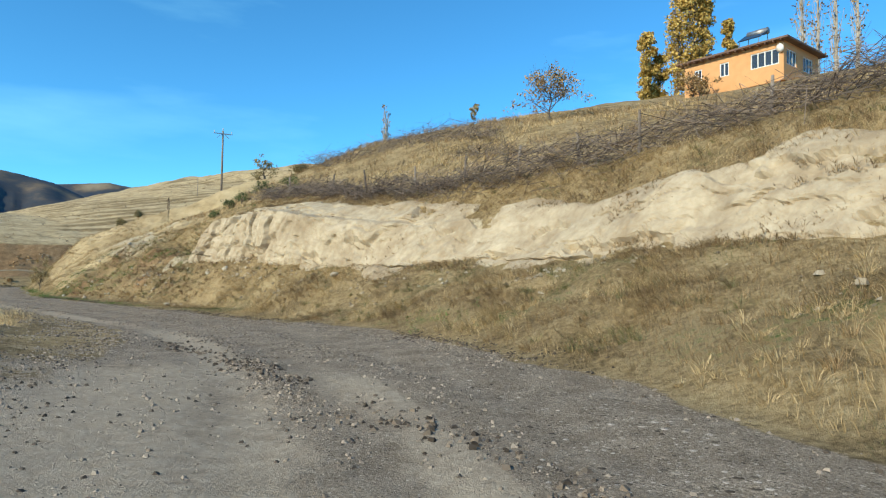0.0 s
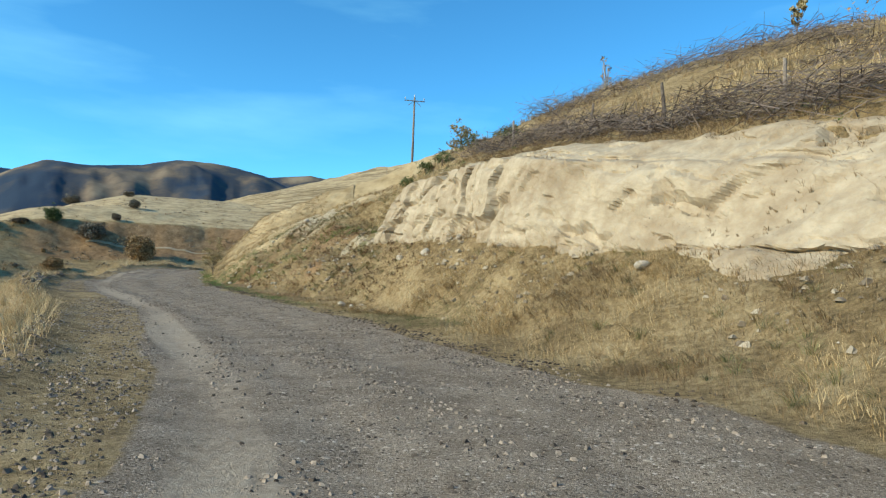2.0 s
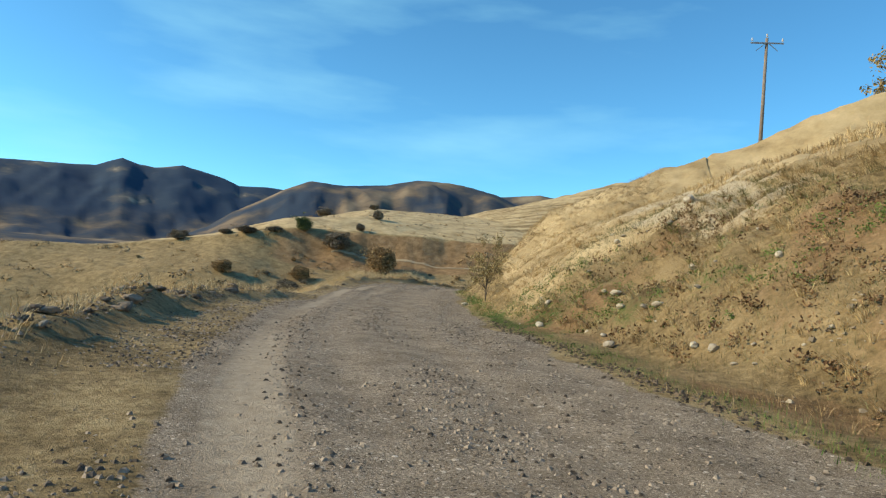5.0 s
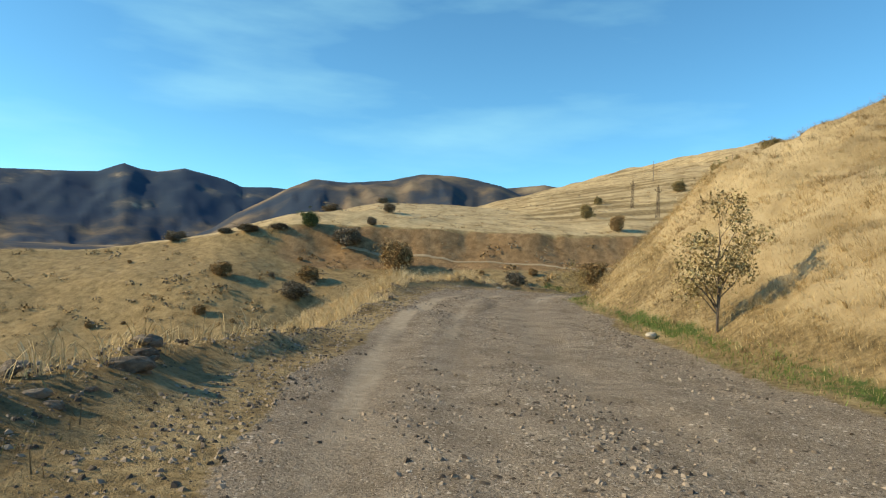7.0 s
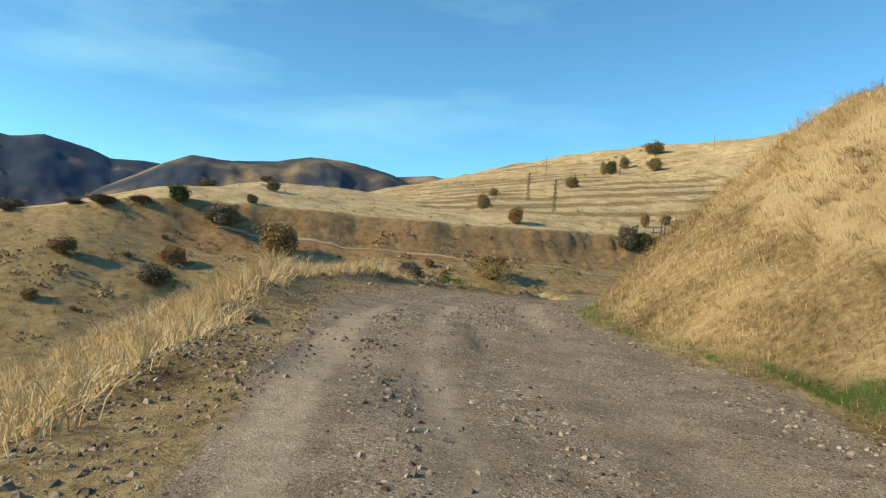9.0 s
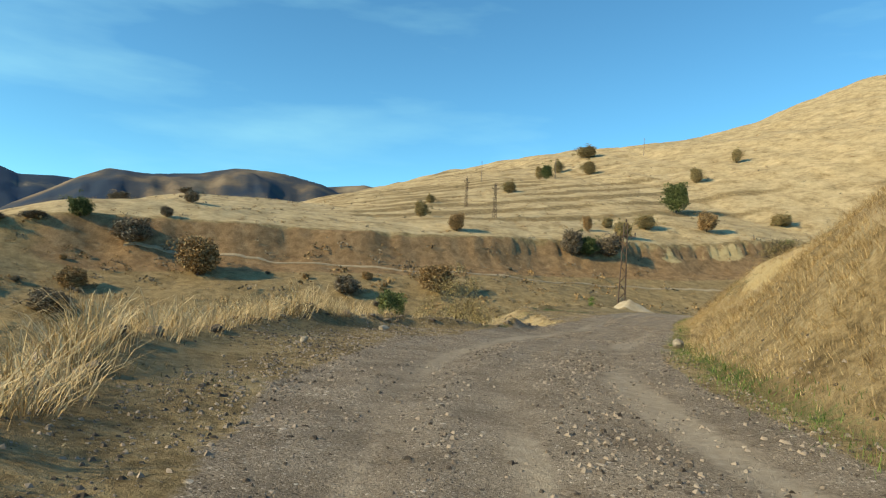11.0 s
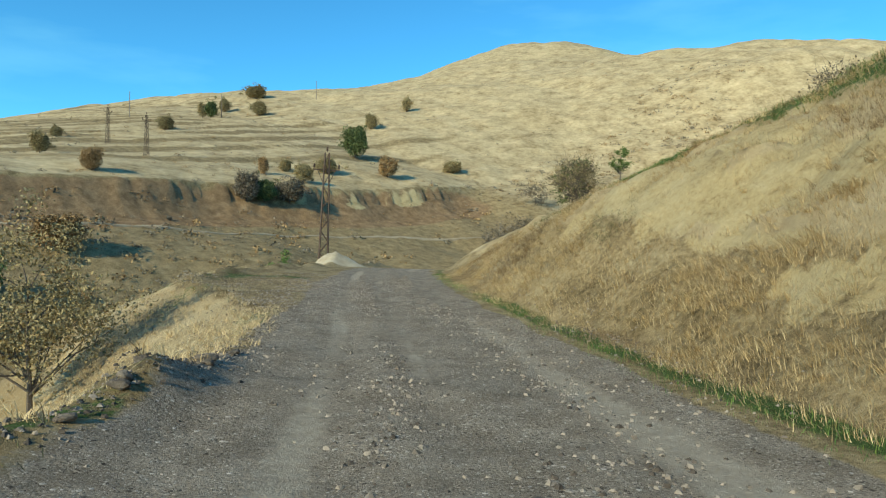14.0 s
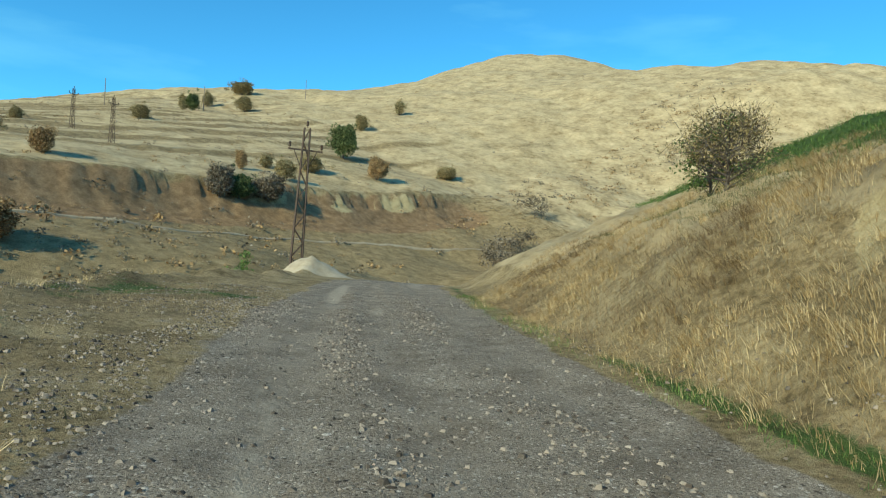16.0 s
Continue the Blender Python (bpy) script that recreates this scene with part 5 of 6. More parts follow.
# ---- power line ----
POLE_WOOD = plain("grey_pole_wood", (0.13, 0.10, 0.08), (0.30, 0.25, 0.20), 7, 0.9, 0.4, 0.01)
STEEL = plain("rusty_steel", (0.05, 0.036, 0.028), (0.15, 0.10, 0.07), 10, 0.7, 0.3, 0.004, metal=0.4)
GALV = plain("grey_steel", (0.22, 0.22, 0.22), (0.38, 0.38, 0.38), 10, 0.5, 0.2, 0.003, metal=0.7)
PORCELAIN = plain("porcelain", (0.55, 0.54, 0.52), (0.75, 0.74, 0.72), 20, 0.25, 0)
DARK_GLASS = plain("brown_porcelain", (0.06, 0.035, 0.025), (0.10, 0.06, 0.04), 20, 0.25, 0)


def cylinder(bm, r0, r1, depth, at, sides=10, turn=None):
    m = Matrix.Translation(at) @ (turn.to_4x4() if turn is not None else Matrix())
    bmesh.ops.create_cone(bm, cap_ends=True, segments=sides, radius1=r0, radius2=r1, depth=depth, matrix=m)
    return bm


def wooden_pole(x, y, top, turn):
    z = ground_z(x, y)
    h = top - z
    pole = thing("utility_pole", "tall wooden utility pole with a steel crossarm on the hill", "utility pole", at=(x, y, z))
    pole.rotation_euler = (0, 0, turn)
    part("shaft", cylinder(bmesh.new(), 0.15, 0.10, h + 0.5, (0, 0, h / 2 - 0.25), 12), POLE_WOOD, pole, smooth_faces=True)
    part("crossarm", box(bmesh.new(), (2.3, 0.09, 0.10), (0, -0.12, h - 0.42), bevel=0.01), GALV, pole, "grey steel crossarm")
    for sx in (-1, 1):
        part("brace", box(bmesh.new(), (0.9, 0.04, 0.05), (sx * 0.40, -0.13, h - 0.70), Euler((0, sx * 0.72, 0)).to_matrix()), GALV, pole)
    for px in (-1.05, 0.0, 1.05):
        zz = h - 0.36 if px else h
        bm = bmesh.new()
        cylinder(bm, 0.015, 0.015, 0.16, (px, -0.12 if px else 0, zz + 0.06), 6)
        for k in range(2):
            cylinder(bm, 0.075 - 0.02 * k, 0.045, 0.09, (px, -0.12 if px else 0, zz + 0.16 + 0.09 * k), 10)
        part("insulator", bm, PORCELAIN, pole, "white porcelain insulator", True)
    return pole


wooden_pole(-28.1, 82.1, 19.4, radians(28))


def lattice_pylon(name, x, y, height, wide, turn, label, arm=2.2, lean=0.0, bays=11):
    z = ground_z(x, y)
    tower = thing(name, label, "pylon", "pylons of the power line", at=(x, y, z))
    tower.rotation_euler = (0, lean, turn)
    w0, w1 = wide, wide * 0.45

    def half(f):
        return (w0 + (w1 - w0) * f) / 2

    for sx in (-1, 1):
        for sy in (-1, 1):
            raw("leg", *tube([(sx * half(0), sy * half(0) * 0.7, -0.4), (sx * half(1), sy * half(1) * 0.7, height)], [0.065, 0.05], 4), STEEL, tower)
    for k in range(bays):
        f0, f1 = k / bays, (k + 1) / bays
        s = 1 if k % 2 else -1
        pieces = []
        for sy in (-1, 1):
            pieces.append(tube([(s * half(f0), sy * half(f0) * 0.7, f0 * height), (-s * half(f1), sy * half(f1) * 0.7, f1 * height)], [0.036, 0.036], 4))
            pieces.append(tube([(sy * half(f0), s * half(f0) * 0.7, f0 * height), (sy * half(f1), -s * half(f1) * 0.7, f1 * height)], [0.036, 0.036], 4))
        raw("lattice_bar", *merged(pieces), STEEL, tower)
    part("crossarm", box(bmesh.new(), (arm, 0.10, 0.10), (0, 0, height * 0.86), bevel=0.01), STEEL, tower)
    for sx in (-1, 1):
        raw("brace", *tube([(sx * arm * 0.34, 0, height * 0.86), (sx * half(0.74), 0, height * 0.75)], [0.03, 0.03], 4), STEEL, tower)
    for px, pz in ((-arm * 0.46, height * 0.86), (arm * 0.46, height * 0.86), (0, height)):
        bm = bmesh.new()
        cylinder(bm, 0.02, 0.02, 0.2, (px, 0, pz + 0.12), 6)
        for k in range(3):
            cylinder(bm, 0.10, 0.06, 0.10, (px, 0, pz + 0.20 + 0.11 * k), 10)
        part("insulator", bm, DARK_GLASS, tower, "dark brown insulator", True)
    return tower


lattice_pylon("lattice_pylon", -47.0, 128.5, 10.2, 0.80, radians(8), "rusty steel lattice pylon beside the road bend", lean=radians(1.2))
lattice_pylon("lattice_pylon", -86.6, 218.0, 8.6, 0.9, radians(60), "small dark lattice pylon on the far straw field", 2.4, bays=8)
lattice_pylon("lattice_pylon", -101.0, 238.0, 8.6, 0.9, radians(60), "small dark lattice pylon on the far straw field", 2.4, bays=8)
for px, py in ((-92.0, 330.0), (-121.0, 318.0), (-60.0, 398.0)):
    p = raw("utility_pole", *tube([(0, 0, -0.4), (0.05, 0, 4.5), (0, 0, 9.0)], [0.16, 0.14, 0.10], 7), POLE_WOOD)
    p.location = (px, py, ground_z(px, py))
    tagged(p, "thin distant utility pole on the ridge", "utility pole", "poles on the ridge")

# ---- house on the hill ----
PAINT = plain("orange_render", (0.58, 0.30, 0.12), (0.68, 0.38, 0.17), 1.5, 0.85, 0.15, 0.005)
WHITE = plain("white_paint", (0.68, 0.68, 0.66), (0.80, 0.80, 0.78), 4, 0.5, 0)
ROOF = plain("brown_roof_sheet", (0.09, 0.055, 0.04), (0.20, 0.12, 0.085), 3, 0.7, 0.3, 0.01)
PANEL = plain("dark_collector", (0.012, 0.016, 0.028), (0.03, 0.035, 0.05), 3, 0.15, 0)
CURTAIN = plain("pale_curtain", (0.42, 0.40, 0.37), (0.62, 0.60, 0.56), 6, 0.9, 0)
GLASS, _n, _l, _b = nodes_of("window_glass")
_b.inputs["Base Color"].default_value, _b.inputs["Roughness"].default_value = (0.10, 0.12, 0.14, 1), 0.06
_b.inputs["Transmission Weight"].default_value = 0.6


def pierced(bm, length, height, thick, holes, to_world):
    """A wall along x with rectangular openings (x0, x1, z0, z1)."""
    xs = sorted({0, length, *[h[0] for h in holes], *[h[1] for h in holes]})
    for x0, x1 in zip(xs[:-1], xs[1:]):
        cut = sorted((h[2], h[3]) for h in holes if h[0] <= x0 + 1e-6 and h[1] >= x1 - 1e-6)
        z = 0.0
        for a, b in [*cut, (height, height)]:
            if a > z + 1e-4:
                bmesh.ops.create_cube(bm, size=1, matrix=to_world @ Matrix.Translation(((x0 + x1) / 2, thick / 2, (z + a) / 2)) @ Matrix.Diagonal((x1 - x0, thick, a - z, 1)))
            z = b
    return bm


def house():
    corner, along, across = Vector((26.2, 49.5)), Vector((-0.617, 0.787)), Vector((0.787, 0.617))
    far = corner + along * 8.4 + across * 6.2
    z = min(ground_z(corner.x, corner.y), ground_z((corner + along * 8.4).x, (corner + along * 8.4).y)) + 0.15
    top = 20.05
    h = top - z
    home = thing("house", "single-storey orange house with white windows and a low roof", "house", at=(corner.x, corner.y, z))
    front = Matrix(((along.x, across.x, 0, 0), (along.y, across.y, 0, 0), (0, 0, 1, 0), (0, 0, 0, 1)))
    side = Matrix(((across.x, along.x, 0, 0), (across.y, along.y, 0, 0), (0, 0, 1, 0), (0, 0, 0, 1)))
    sill = h - 1.75
    f_holes, s_holes = [(0.35, 2.6, sill, sill + 1.25), (4.4, 5.2, sill, sill + 1.15), (6.8, 7.5, sill, sill + 1.1)], [(0.5, 2.2, sill, sill + 1.25), (3.4, 5.2, sill, sill + 1.25)]
    part("wall", pierced(bmesh.new(), 8.4, h, 0.3, f_holes, front @ Matrix.Translation((0, 0, 0))), PAINT, home)
    part("wall", pierced(bmesh.new(), 6.2 - 0.3, h, 0.3, [(a - 0.3, b - 0.3, c, d) for a, b, c, d in s_holes], side @ Matrix.Translation((0.3, 0, 0))), PAINT, home)
    part("wall", pierced(bmesh.new(), 6.2 - 0.3, h, 0.3, [], side @ Matrix.Translation((0.3, 8.1, 0))), PAINT, home)
    part("wall", pierced(bmesh.new(), 7.8, h, 0.3, [], front @ Matrix.Translation((0.3, 5.9, 0))), PAINT, home)
    part("floor_slab", box(bmesh.new(), (8.0, 5.8, 0.3), front @ Vector((4.2, 3.1, 0.05)), front.to_3x3()), PAINT, home)
    for frame_m, holes in ((front, f_holes), (side, s_holes)):
        for a, b, c, d in holes:
            w = b - a
            n = max(2, round(w / 0.6))
            bm = bmesh.new()
            for zz in (c + 0.04, d - 0.04):
                box(bm, (w, 0.09, 0.08), (0, 0, 0), None)
                bmesh.ops.transform(bm, matrix=frame_m @ Matrix.Translation(((a + b) / 2, 0.10, zz)), verts=bm.verts[-8:])
            for k in range(n + 1):
                box(bm, (0.08, 0.09, d - c - 0.16), (0, 0, 0), None)
                bmesh.ops.transform(bm, matrix=frame_m @ Matrix.Translation((a + 0.04 + (w - 0.08) * k / n, 0.10, (c + d) / 2)), verts=bm.verts[-8:])
            win = part("window", bm, WHITE, home, "white-framed window")
            for k in range(n):
                bm = bmesh.new()
                box(bm, ((w - 0.08) / n - 0.08, 0.02, d - c - 0.16))
                bmesh.ops.transform(bm, matrix=frame_m @ Matrix.Translation((a + 0.04 + (w - 0.08) * (k + 0.5) / n, 0.12, (c + d) / 2)), verts=bm.verts)
                part("pane", bm, GLASS, win)
            bm = bmesh.new()
            box(bm, (w - 0.1, 0.03, d - c - 0.2))
            bmesh.ops.transform(bm, matrix=frame_m @ Matrix.Translation(((a + b) / 2, 0.26, (c + d) / 2)), verts=bm.verts)
            part("curtain", bm, CURTAIN, win)
    bm = bmesh.new()
    o = 0.55
    low = [bm.verts.new(front @ Vector(q)) for q in ((-o, -o, h), (8.4 + o, -o, h), (8.4 + o, 6.2 + o, h), (-o, 6.2 + o, h))]
    up = [bm.verts.new(front @ Vector((q[0], q[1], h + 0.14))) for q in ((-o, -o), (8.4 + o, -o), (8.4 + o, 6.2 + o), (-o, 6.2 + o))]
    ridge = [bm.verts.new(front @ Vector((2.6, 3.1, h + 0.85))), bm.verts.new(front @ Vector((5.8, 3.1, h + 0.85)))]
    bm.faces.new(low[::-1])
    for k in range(4):
        bm.faces.new((low[k], low[(k + 1) % 4], up[(k + 1) % 4], up[k]))
    bm.faces.new((up[0], up[1], ridge[1], ridge[0])), bm.faces.new((up[1], up[2], ridge[1])), bm.faces.new((up[2], up[3], ridge[0], ridge[1])), bm.faces.new((up[3], up[0], ridge[0]))
    bmesh.ops.recalc_face_normals(bm, faces=bm.faces)
    part("roof", bm, ROOF, home, "low brown hipped roof with deep eaves")
    for k in range(15):
        part("rafter_end", box(bmesh.new(), (0.09, 0.5, 0.10), front @ Vector((k * 8.4 / 14, -0.27, h - 0.06)), front.to_3x3()), ROOF, home)
    dish = bmesh.new()
    bmesh.ops.create_uvsphere(dish, u_segments=16, v_segments=8, radius=0.5)
    bmesh.ops.delete(dish, geom=[v for v in dish.verts if v.co.z > -0.26], context="VERTS")
    bmesh.ops.solidify(dish, geom=dish.faces, thickness=0.02)
    bmesh.ops.transform(dish, matrix=front @ Matrix.Translation((0.2, -0.25, h - 0.65)) @ Euler((radians(-75), 0, 0.3)).to_matrix().to_4x4() @ Matrix.Translation((0, 0, 0.4)), verts=dish.verts)
    part("satellite_dish", dish, WHITE, home, "white satellite dish", True)
    heater = part("solar_heater", box(bmesh.new(), (1.9, 1.5, 0.08), front @ Vector((3.2, 1.6, h + 1.55)), front.to_3x3() @ Euler((radians(32), 0, 0)).to_matrix(), 0.01), PANEL, home, "dark solar water collector on the roof")
    part("tank", cylinder(bmesh.new(), 0.28, 0.28, 1.7, front @ Vector((3.2, 2.5, h + 2.05)), 14, front.to_3x3() @ Euler((0, radians(90), 0)).to_matrix()), GALV, heater, "grey water tank", True)
    for px, py, pz in ((2.4, 1.0, 1.2), (4.0, 1.0, 1.2), (2.4, 2.5, 1.9), (4.0, 2.5, 1.9)):
        raw("stand_leg", *tube([front @ Vector((px, py, h + 0.2)), front @ Vector((px, py, h + pz))], [0.03, 0.03], 5), GALV, heater)
    return home


house()

# ---- poplars and garden trees by the house ----
PALE_BARK = plain("pale_poplar_bark", (0.28, 0.25, 0.21), (0.52, 0.48, 0.42), 6, 0.9, 0.3, 0.01)


def poplar(x, y, top, width, seed, gold):
    rng = np.random.RandomState(seed)
    z = ground_z(x, y)
    h = top - z
    tree = thing("poplar_tree", "tall narrow poplar with yellow autumn leaves" if gold else "tall narrow poplar, nearly bare, with pale upright branches", "tree", "poplars by the house", at=(x, y, z))
    pieces = [tube([(0, 0, -0.3), (0.08, 0, h * 0.5), (0, 0.05, h * 0.96)], [0.20, 0.12, 0.03], 7)]
    ends = []
    for k in range(34 if gold else 60):
        f = 0.10 + 0.80 * rng.rand()
        w = rng.rand() * 2 * math.pi
        reach = width * 0.5 * (0.5 + 0.5 * math.sin(math.pi * min(f * 1.05, 1))) * rng.uniform(0.5, 1)
        p = np.array((0, 0, h * f))
        e = p + np.array((math.cos(w) * reach, math.sin(w) * reach, h * 0.16))
        e[2] = min(e[2], h)
        pieces.append(tube([p, p * 0.6 + e * 0.4 + (math.cos(w) * reach * 0.25, math.sin(w) * reach * 0.25, 0), e], [0.05, 0.03, 0.01], 4))
        ends.append(e)
    raw("trunk", *merged(pieces), BARK if gold else PALE_BARK, tree)
    ends = np.array(ends + [np.array((0, 0, h * f)) for f in np.linspace(0.15, 0.95, 12)])
    v, f = leaves(rng, ends, np.full(len(ends), width * 0.34), 4200 if gold else 260, 0.16 if gold else 0.13)
    raw("crown", v, f, LEAF["gold" if gold else "rust"], tree)


for k, (x, y, top, width) in enumerate(((23.0, 73.0, 29.2, 1.7), (24.6, 74.0, 27.2, 1.9), (25.6, 70.5, 33.5, 2.6), (27.2, 70.0, 34.5, 2.4), (28.6, 71.0, 32.5, 2.2), (31.0, 70.0, 29.5, 1.3))):
    poplar(x, y, top, width, 40 + k, True)
for k, (x, y, top, width) in enumerate(((34.0, 61.0, 31.5, 1.5), (35.2, 60.5, 33.0, 1.5), (36.6, 60.0, 34.0, 1.6), (38.0, 59.0, 33.0, 1.5), (41.5, 57.5, 32.0, 1.6), (42.8, 57.0, 33.0, 1.5))):
    poplar(x, y, top, width, 60 + k, False)


def plant(ob, x, y, scale=1.0, turn=0.0, wide=1.0):
    ob.matrix_basis = Matrix.LocRotScale((x, y, ground_z(x, y) - 0.05), Euler((0, 0, turn)), (scale * wide, scale * wide, scale))
    return ob


plant(bush("bush", "dense dark green bush beside the house", "", "green", 4.0, 6.0, 71, 3600, 0.10), 40.0, 47.0)
plant(bush("shrub", "round rusty shrub, half bare, on the hill crest", "", "rust", 3.6, 4.0, 72, 1500, 0.09, 0.07, 26, bare=1.0), 7.5, 45.0)
plant(bush("shrub", "low brown shrub by the house wall", "", "rust", 2.0, 3.4, 73, 900, 0.12), 20.5, 53.0)
plant(bush("small_tree", "small leaning tree with sparse brown leaves on the hill crest", "", "olive", 3.1, 2.9, 74, 800, 0.10, 0.10, 10, (-0.9, 0.2), "tree"), -19.6, 72.2)
plant(bush("bush", "pale upright dry bush on the hill crest", "", "tan", 1.7, 0.7, 75, 700, 0.06, 0.03, 12), 2.2, 46.0)
for k, (x, y, top) in enumerate(((-7.6, 84.0, 23.3),)):
    poplar(x, y, top, 1.2, 80 + k, False)

# ---- trees and bushes near the road ----
for k, (at_s, at_d, h, w) in enumerate(((43.0, 14.6, 0.9, 1.3), (45.0, 14.0, 0.8, 1.2), (46.8, 13.8, 0.7, 1.0), (48.5, 13.4, 0.55, 0.9), (41.0, 15.5, 1.0, 1.5))):
    c = beside(at_s, at_d)
    plant(bush("shrub", "low dark green shrub on the brink of the bank", "shrubs on the crest", "green", h, w, 76 + k, 900, 0.04, 0.03, 12, bare=0.6), c.x, c.y)
plant(bush("small_tree", "young roadside tree with thin yellowing leaves", "", "tan", 2.6, 1.6, 81, 3200, 0.034, 0.032, 18, category="tree"), -32.7, 53.2)
plant(bush("shrub", "wide half-bare shrub with grey twigs and rusty leaves", "", "olive", 1.9, 2.5, 82, 4200, 0.032, 0.055, 60, bare=1.0, full=0.34), -35.5, 100.2)
plant(bush("shrub", "green-leaved shrub standing behind the bare one", "", "fresh", 2.3, 1.6, 83, 2600, 0.04, 0.045, 16), -35.3, 101.2)
plant(bush("small_tree", "young tree with autumn leaves on the gully edge", "", "olive", 4.8, 4.2, 84, 10500, 0.048, 0.08, 20, category="tree"), -53.2, 91.5)
plant(bush("small_tree", "sapling with green leaves by the lattice pylon", "", "fresh", 3.2, 2.4, 85, 900, 0.08, 0.05, 9, category="tree"), -50.3, 126.5)
plant(bush("small_tree", "slim green-leaved sapling on the bank crest", "", "fresh", 2.2, 1.5, 88, 1400, 0.05, 0.04, 12, category="tree"), -27.5, 113.9)
plant(bush("small_tree", "bare grey tree on the green crest", "", "grey", 3.2, 3.4, 86, 1300, 0.07, 0.09, 24, category="tree", bare=1.0), -18.5, 106.0)
plant(bush("bush", "dark evergreen bush on the green crest", "", "green", 3.4, 2.8, 87, 1500, 0.10), -18.5, 100.5)
for k, (x, y, h, w) in enumerate(((-12.5, 205.0, 6, 8), (-6.0, 215.0, 5, 8), (-18.0, 190.0, 5, 6), (2.0, 232.0, 5, 9), (-14.0, 170.0, 4, 5))):
    plant(bush("shrub", "grey leafless thicket in the creek bed", "thickets in the creek", "grey", h, w, 90 + k, 800, 0.20, 0.10, 14, bare=1.0), x, y)

# ---- bushes on the far slopes ----
KINDS = {}
for leaf, words, size in (("olive", "round olive-brown oak bush on the dry slope", 0.22), ("rust", "rusty autumn bush on the dry slope", 0.22), ("green", "dark green bush on the dry slope", 0.22), ("grey", "grey-brown leafless bush on the dry slope", 0.24)):
    KINDS[leaf] = [(words, leaf, size, k) for k in range(2)]
_made = {}


def far_bush(x, y, w, h, leaf, k):
    words, lf, size, _ = KINDS[leaf][k % 2]
    key = (leaf, k % 2)
    if key not in _made:
        _made[key] = bush("bush", words, "bushes on the far slopes", lf, 4.0, 4.4, 100 + len(_made), 7000, size * 0.58, 0.12, 13, full=0.42)
        ob = _made[key]
    else:
        ob = copy_thing(_made[key], Matrix())
    ob.matrix_basis = Matrix.LocRotScale((x, y, ground_z(x, y) - 0.15), Euler((0, 0, k * 1.3)), (w / 4.6, w / 4.6, h / 4.0))


OLIVE = [(-98.4, 278, 5.6, 4.3), (-98, 326, 4.3, 5.3), (-96.5, 361, 5.2, 6.0), (-88.7, 400, 12.7, 5.9), (-80.4, 349, 6.9, 6.2), (-36.3, 315, 5.7, 5.4), (-20.8, 342, 4.7, 6), (-59, 227, 3.6, 2.7), (-54.1, 214.7, 4.9, 4.1), (-49.7, 230.5, 6.3, 3.8), (-14.5, 260, 6.5, 3.8), (-103, 208, 4.4, 4.0), (-114.8, 244, 3.2, 2.9)]
RUST = [(-62.7, 217.5, 2.9, 3.8), (-34.9, 236, 6.1, 5.2), (-87.3, 190, 4.4, 3.9), (-80.2, 160, 7.5, 4.7), (-115, 142, 8.5, 6.3), (-123.5, 126, 5.1, 3.2), (-76, 138, 5, 3.2), (-96, 118, 5, 3.4), (-110, 106, 4.6, 2.8), (-131, 112, 5, 2.6), (-100, 131, 4, 2.6)]
GREEN = [(-95, 326, 5.7, 6.0), (-42.5, 258.5, 8.4, 8.8), (-60.5, 201.5, 5.2, 4.4), (-82.0, 146, 5.2, 4.6), (-138, 139, 4.7, 3.4)]
GREY = [(-63.5, 199.4, 5.8, 5.4), (-56, 204.3, 6.8, 4.5), (-129.3, 142, 8.0, 4.0), (-140, 168, 3.9, 2.5), (-129.3, 149.6, 2.8, 1.9), (-146.7, 129.3, 5.9, 1.6), (-142.2, 134, 4.7, 1.4), (-151.7, 127, 3.6, 1.3), (-92, 150, 5, 3), (-160, 120, 4, 1.8), (-172, 128, 6, 2.2), (-205, 210, 7, 3.4), (-190, 222, 5, 2.2), (-118, 118, 6, 3)]
_k = 0
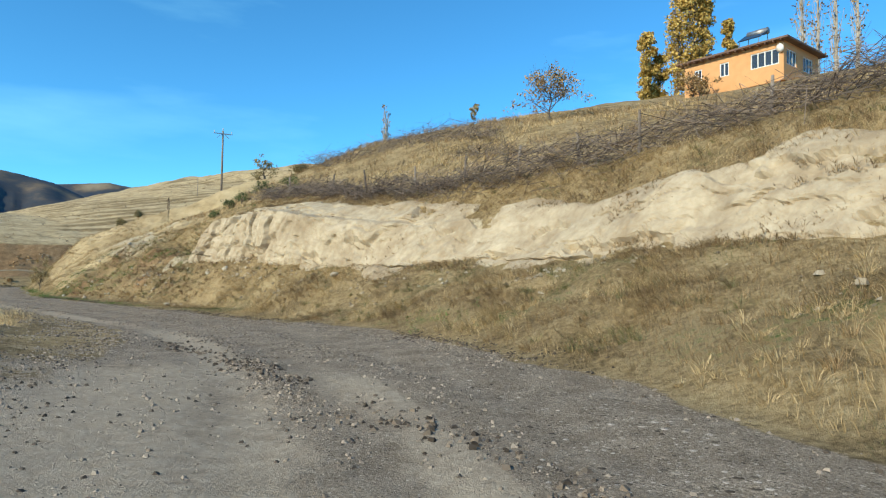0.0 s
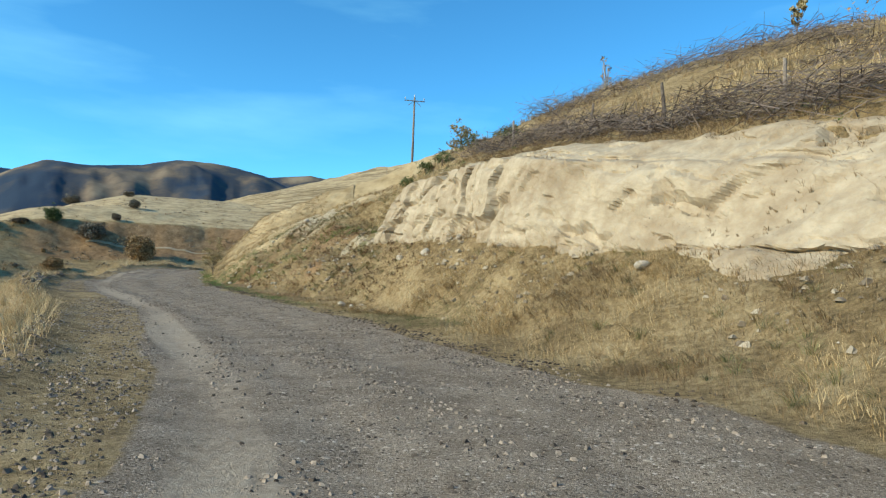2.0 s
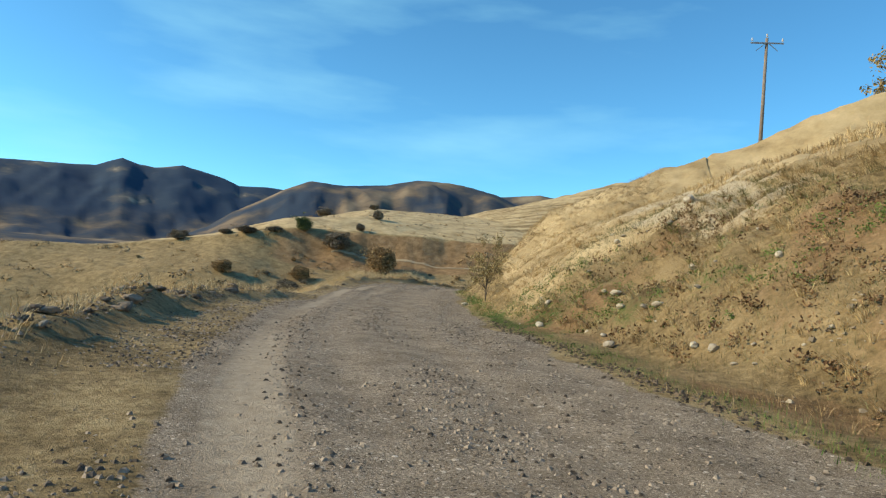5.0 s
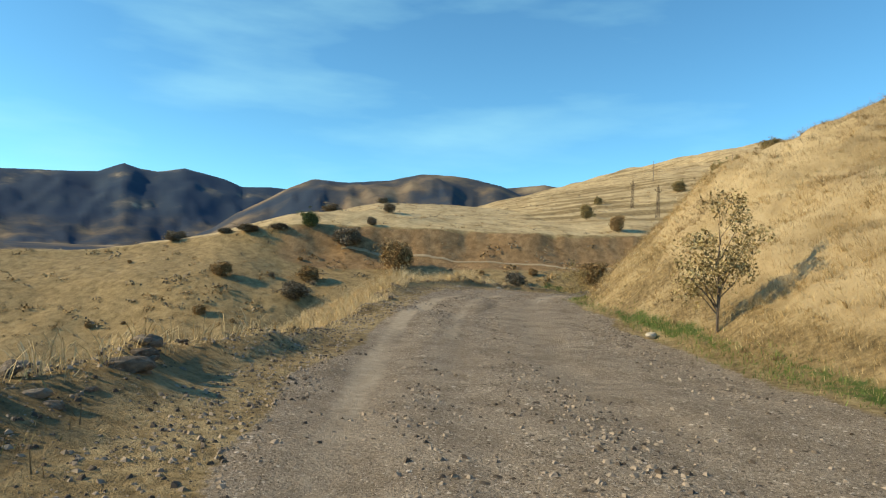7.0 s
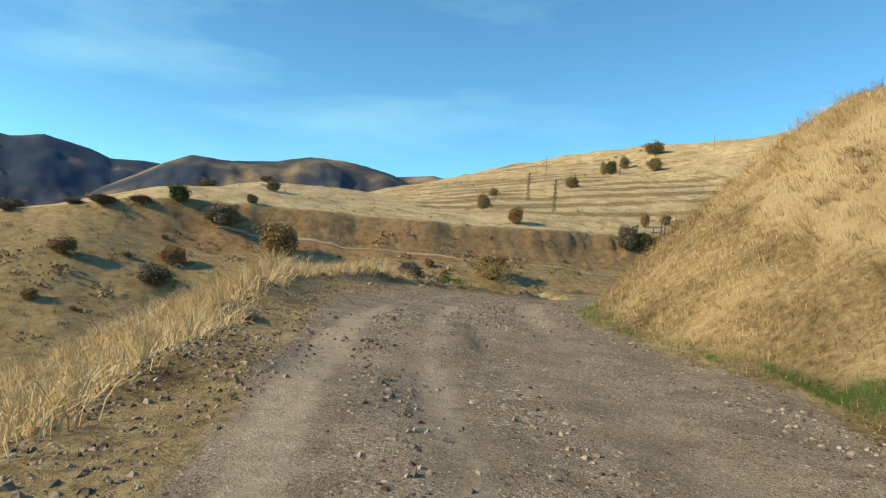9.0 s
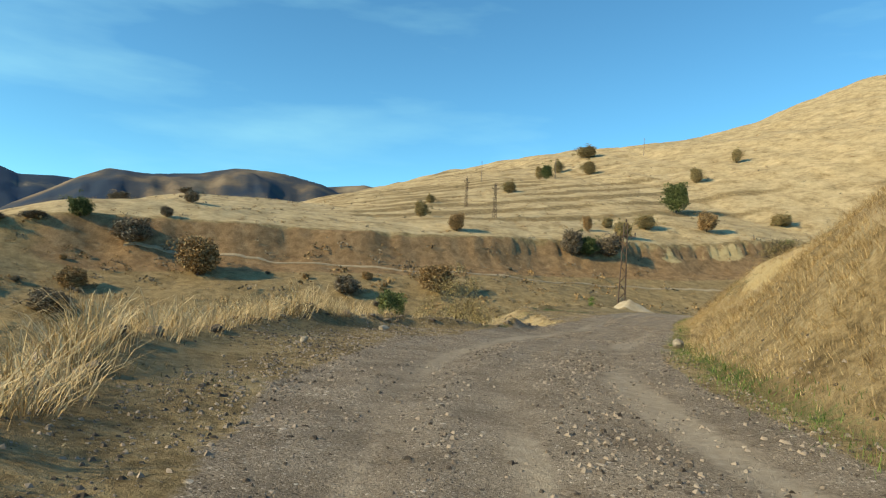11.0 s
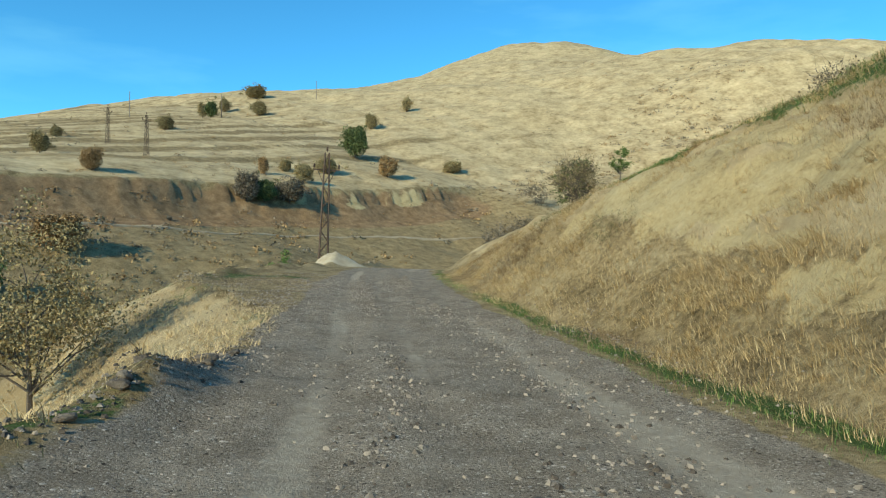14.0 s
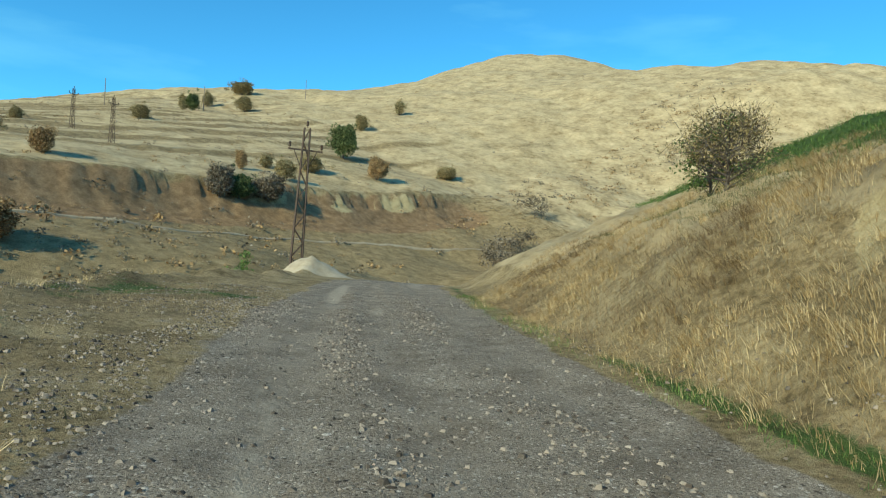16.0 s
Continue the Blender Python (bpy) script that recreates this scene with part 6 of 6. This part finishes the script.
for leaf, spots in (("olive", OLIVE), ("rust", RUST), ("green", GREEN), ("grey", GREY)):
    for x, y, w, h in spots:
        far_bush(x, y, w, h, leaf, _k)
        _k += 1

_b = random.Random(12)
for k in range(44):
    v_, u_ = _b.uniform(-75, 70), -6 - 62 * _b.random()
    w = 0.9 + 1.9 * _b.random() ** 2
    bx, by = CUT_A[0] - CUT_DIR[1] * u_ + CUT_DIR[0] * v_, CUT_A[1] + CUT_DIR[0] * u_ + CUT_DIR[1] * v_
    far_bush(bx, by, w, w * _b.uniform(0.5, 0.85), _b.choice(("olive", "rust", "grey", "rust")), k)

# low scrub and tussocks over the far slopes
_r = np.random.RandomState(31)
x, y = _r.uniform(-190, 110, 22000), _r.uniform(70, 430, 22000)
u, v = far_uv(x, y)
dist = np.hypot(x + 44, y - 70)
near_s, near_d, _z = road_coords(x, y)
keep = (dist > 30) & (dist < 380) & (np.abs(near_d) > 17) & (_r.rand(len(x)) < np.where(u < 0, 0.85, 0.20) * (0.6 + fbm(x, y, 25, 3)) * np.clip(190 / dist, 0.35, 1.0))
x, y, u = x[keep], y[keep], u[keep]
z = land(x, y)
size = np.where(u < 0, 0.5, 0.40) + np.where(u < 0, 1.3, 0.6) * _r.rand(len(x)) ** 4
core = np.stack([x, y, z + size * 0.22], 1)
for name, pick, leaf, words in (("scrub", _r.rand(len(x)) < 0.5, "grey", "low grey-brown scrub dotted over the far slopes"), ("tussocks", None, "rust", "low rusty tussocks dotted over the far slopes")):
    if pick is None:
        pick = ~last
    last = pick
    c = np.repeat(core[pick], 22, 0)
    sp = np.repeat(size[pick], 22)
    off = _r.normal(size=c.shape) * (0.5, 0.5, 0.22) * sp[:, None]
    a = _r.normal(size=c.shape)
    a *= (sp * 0.17 / np.linalg.norm(a, axis=1))[:, None]
    b = np.cross(a, _r.normal(size=c.shape))
    b *= (sp * 0.13 / (np.linalg.norm(b, axis=1) + 1e-9))[:, None]
    vv = np.stack([c + off - a, c + off - b, c + off + a, c + off + b], 1).reshape(-1, 3)
    tagged(raw(name, vv, np.arange(len(vv)).reshape(-1, 4), LEAF[leaf]), words, "scrub", kind="stuff")
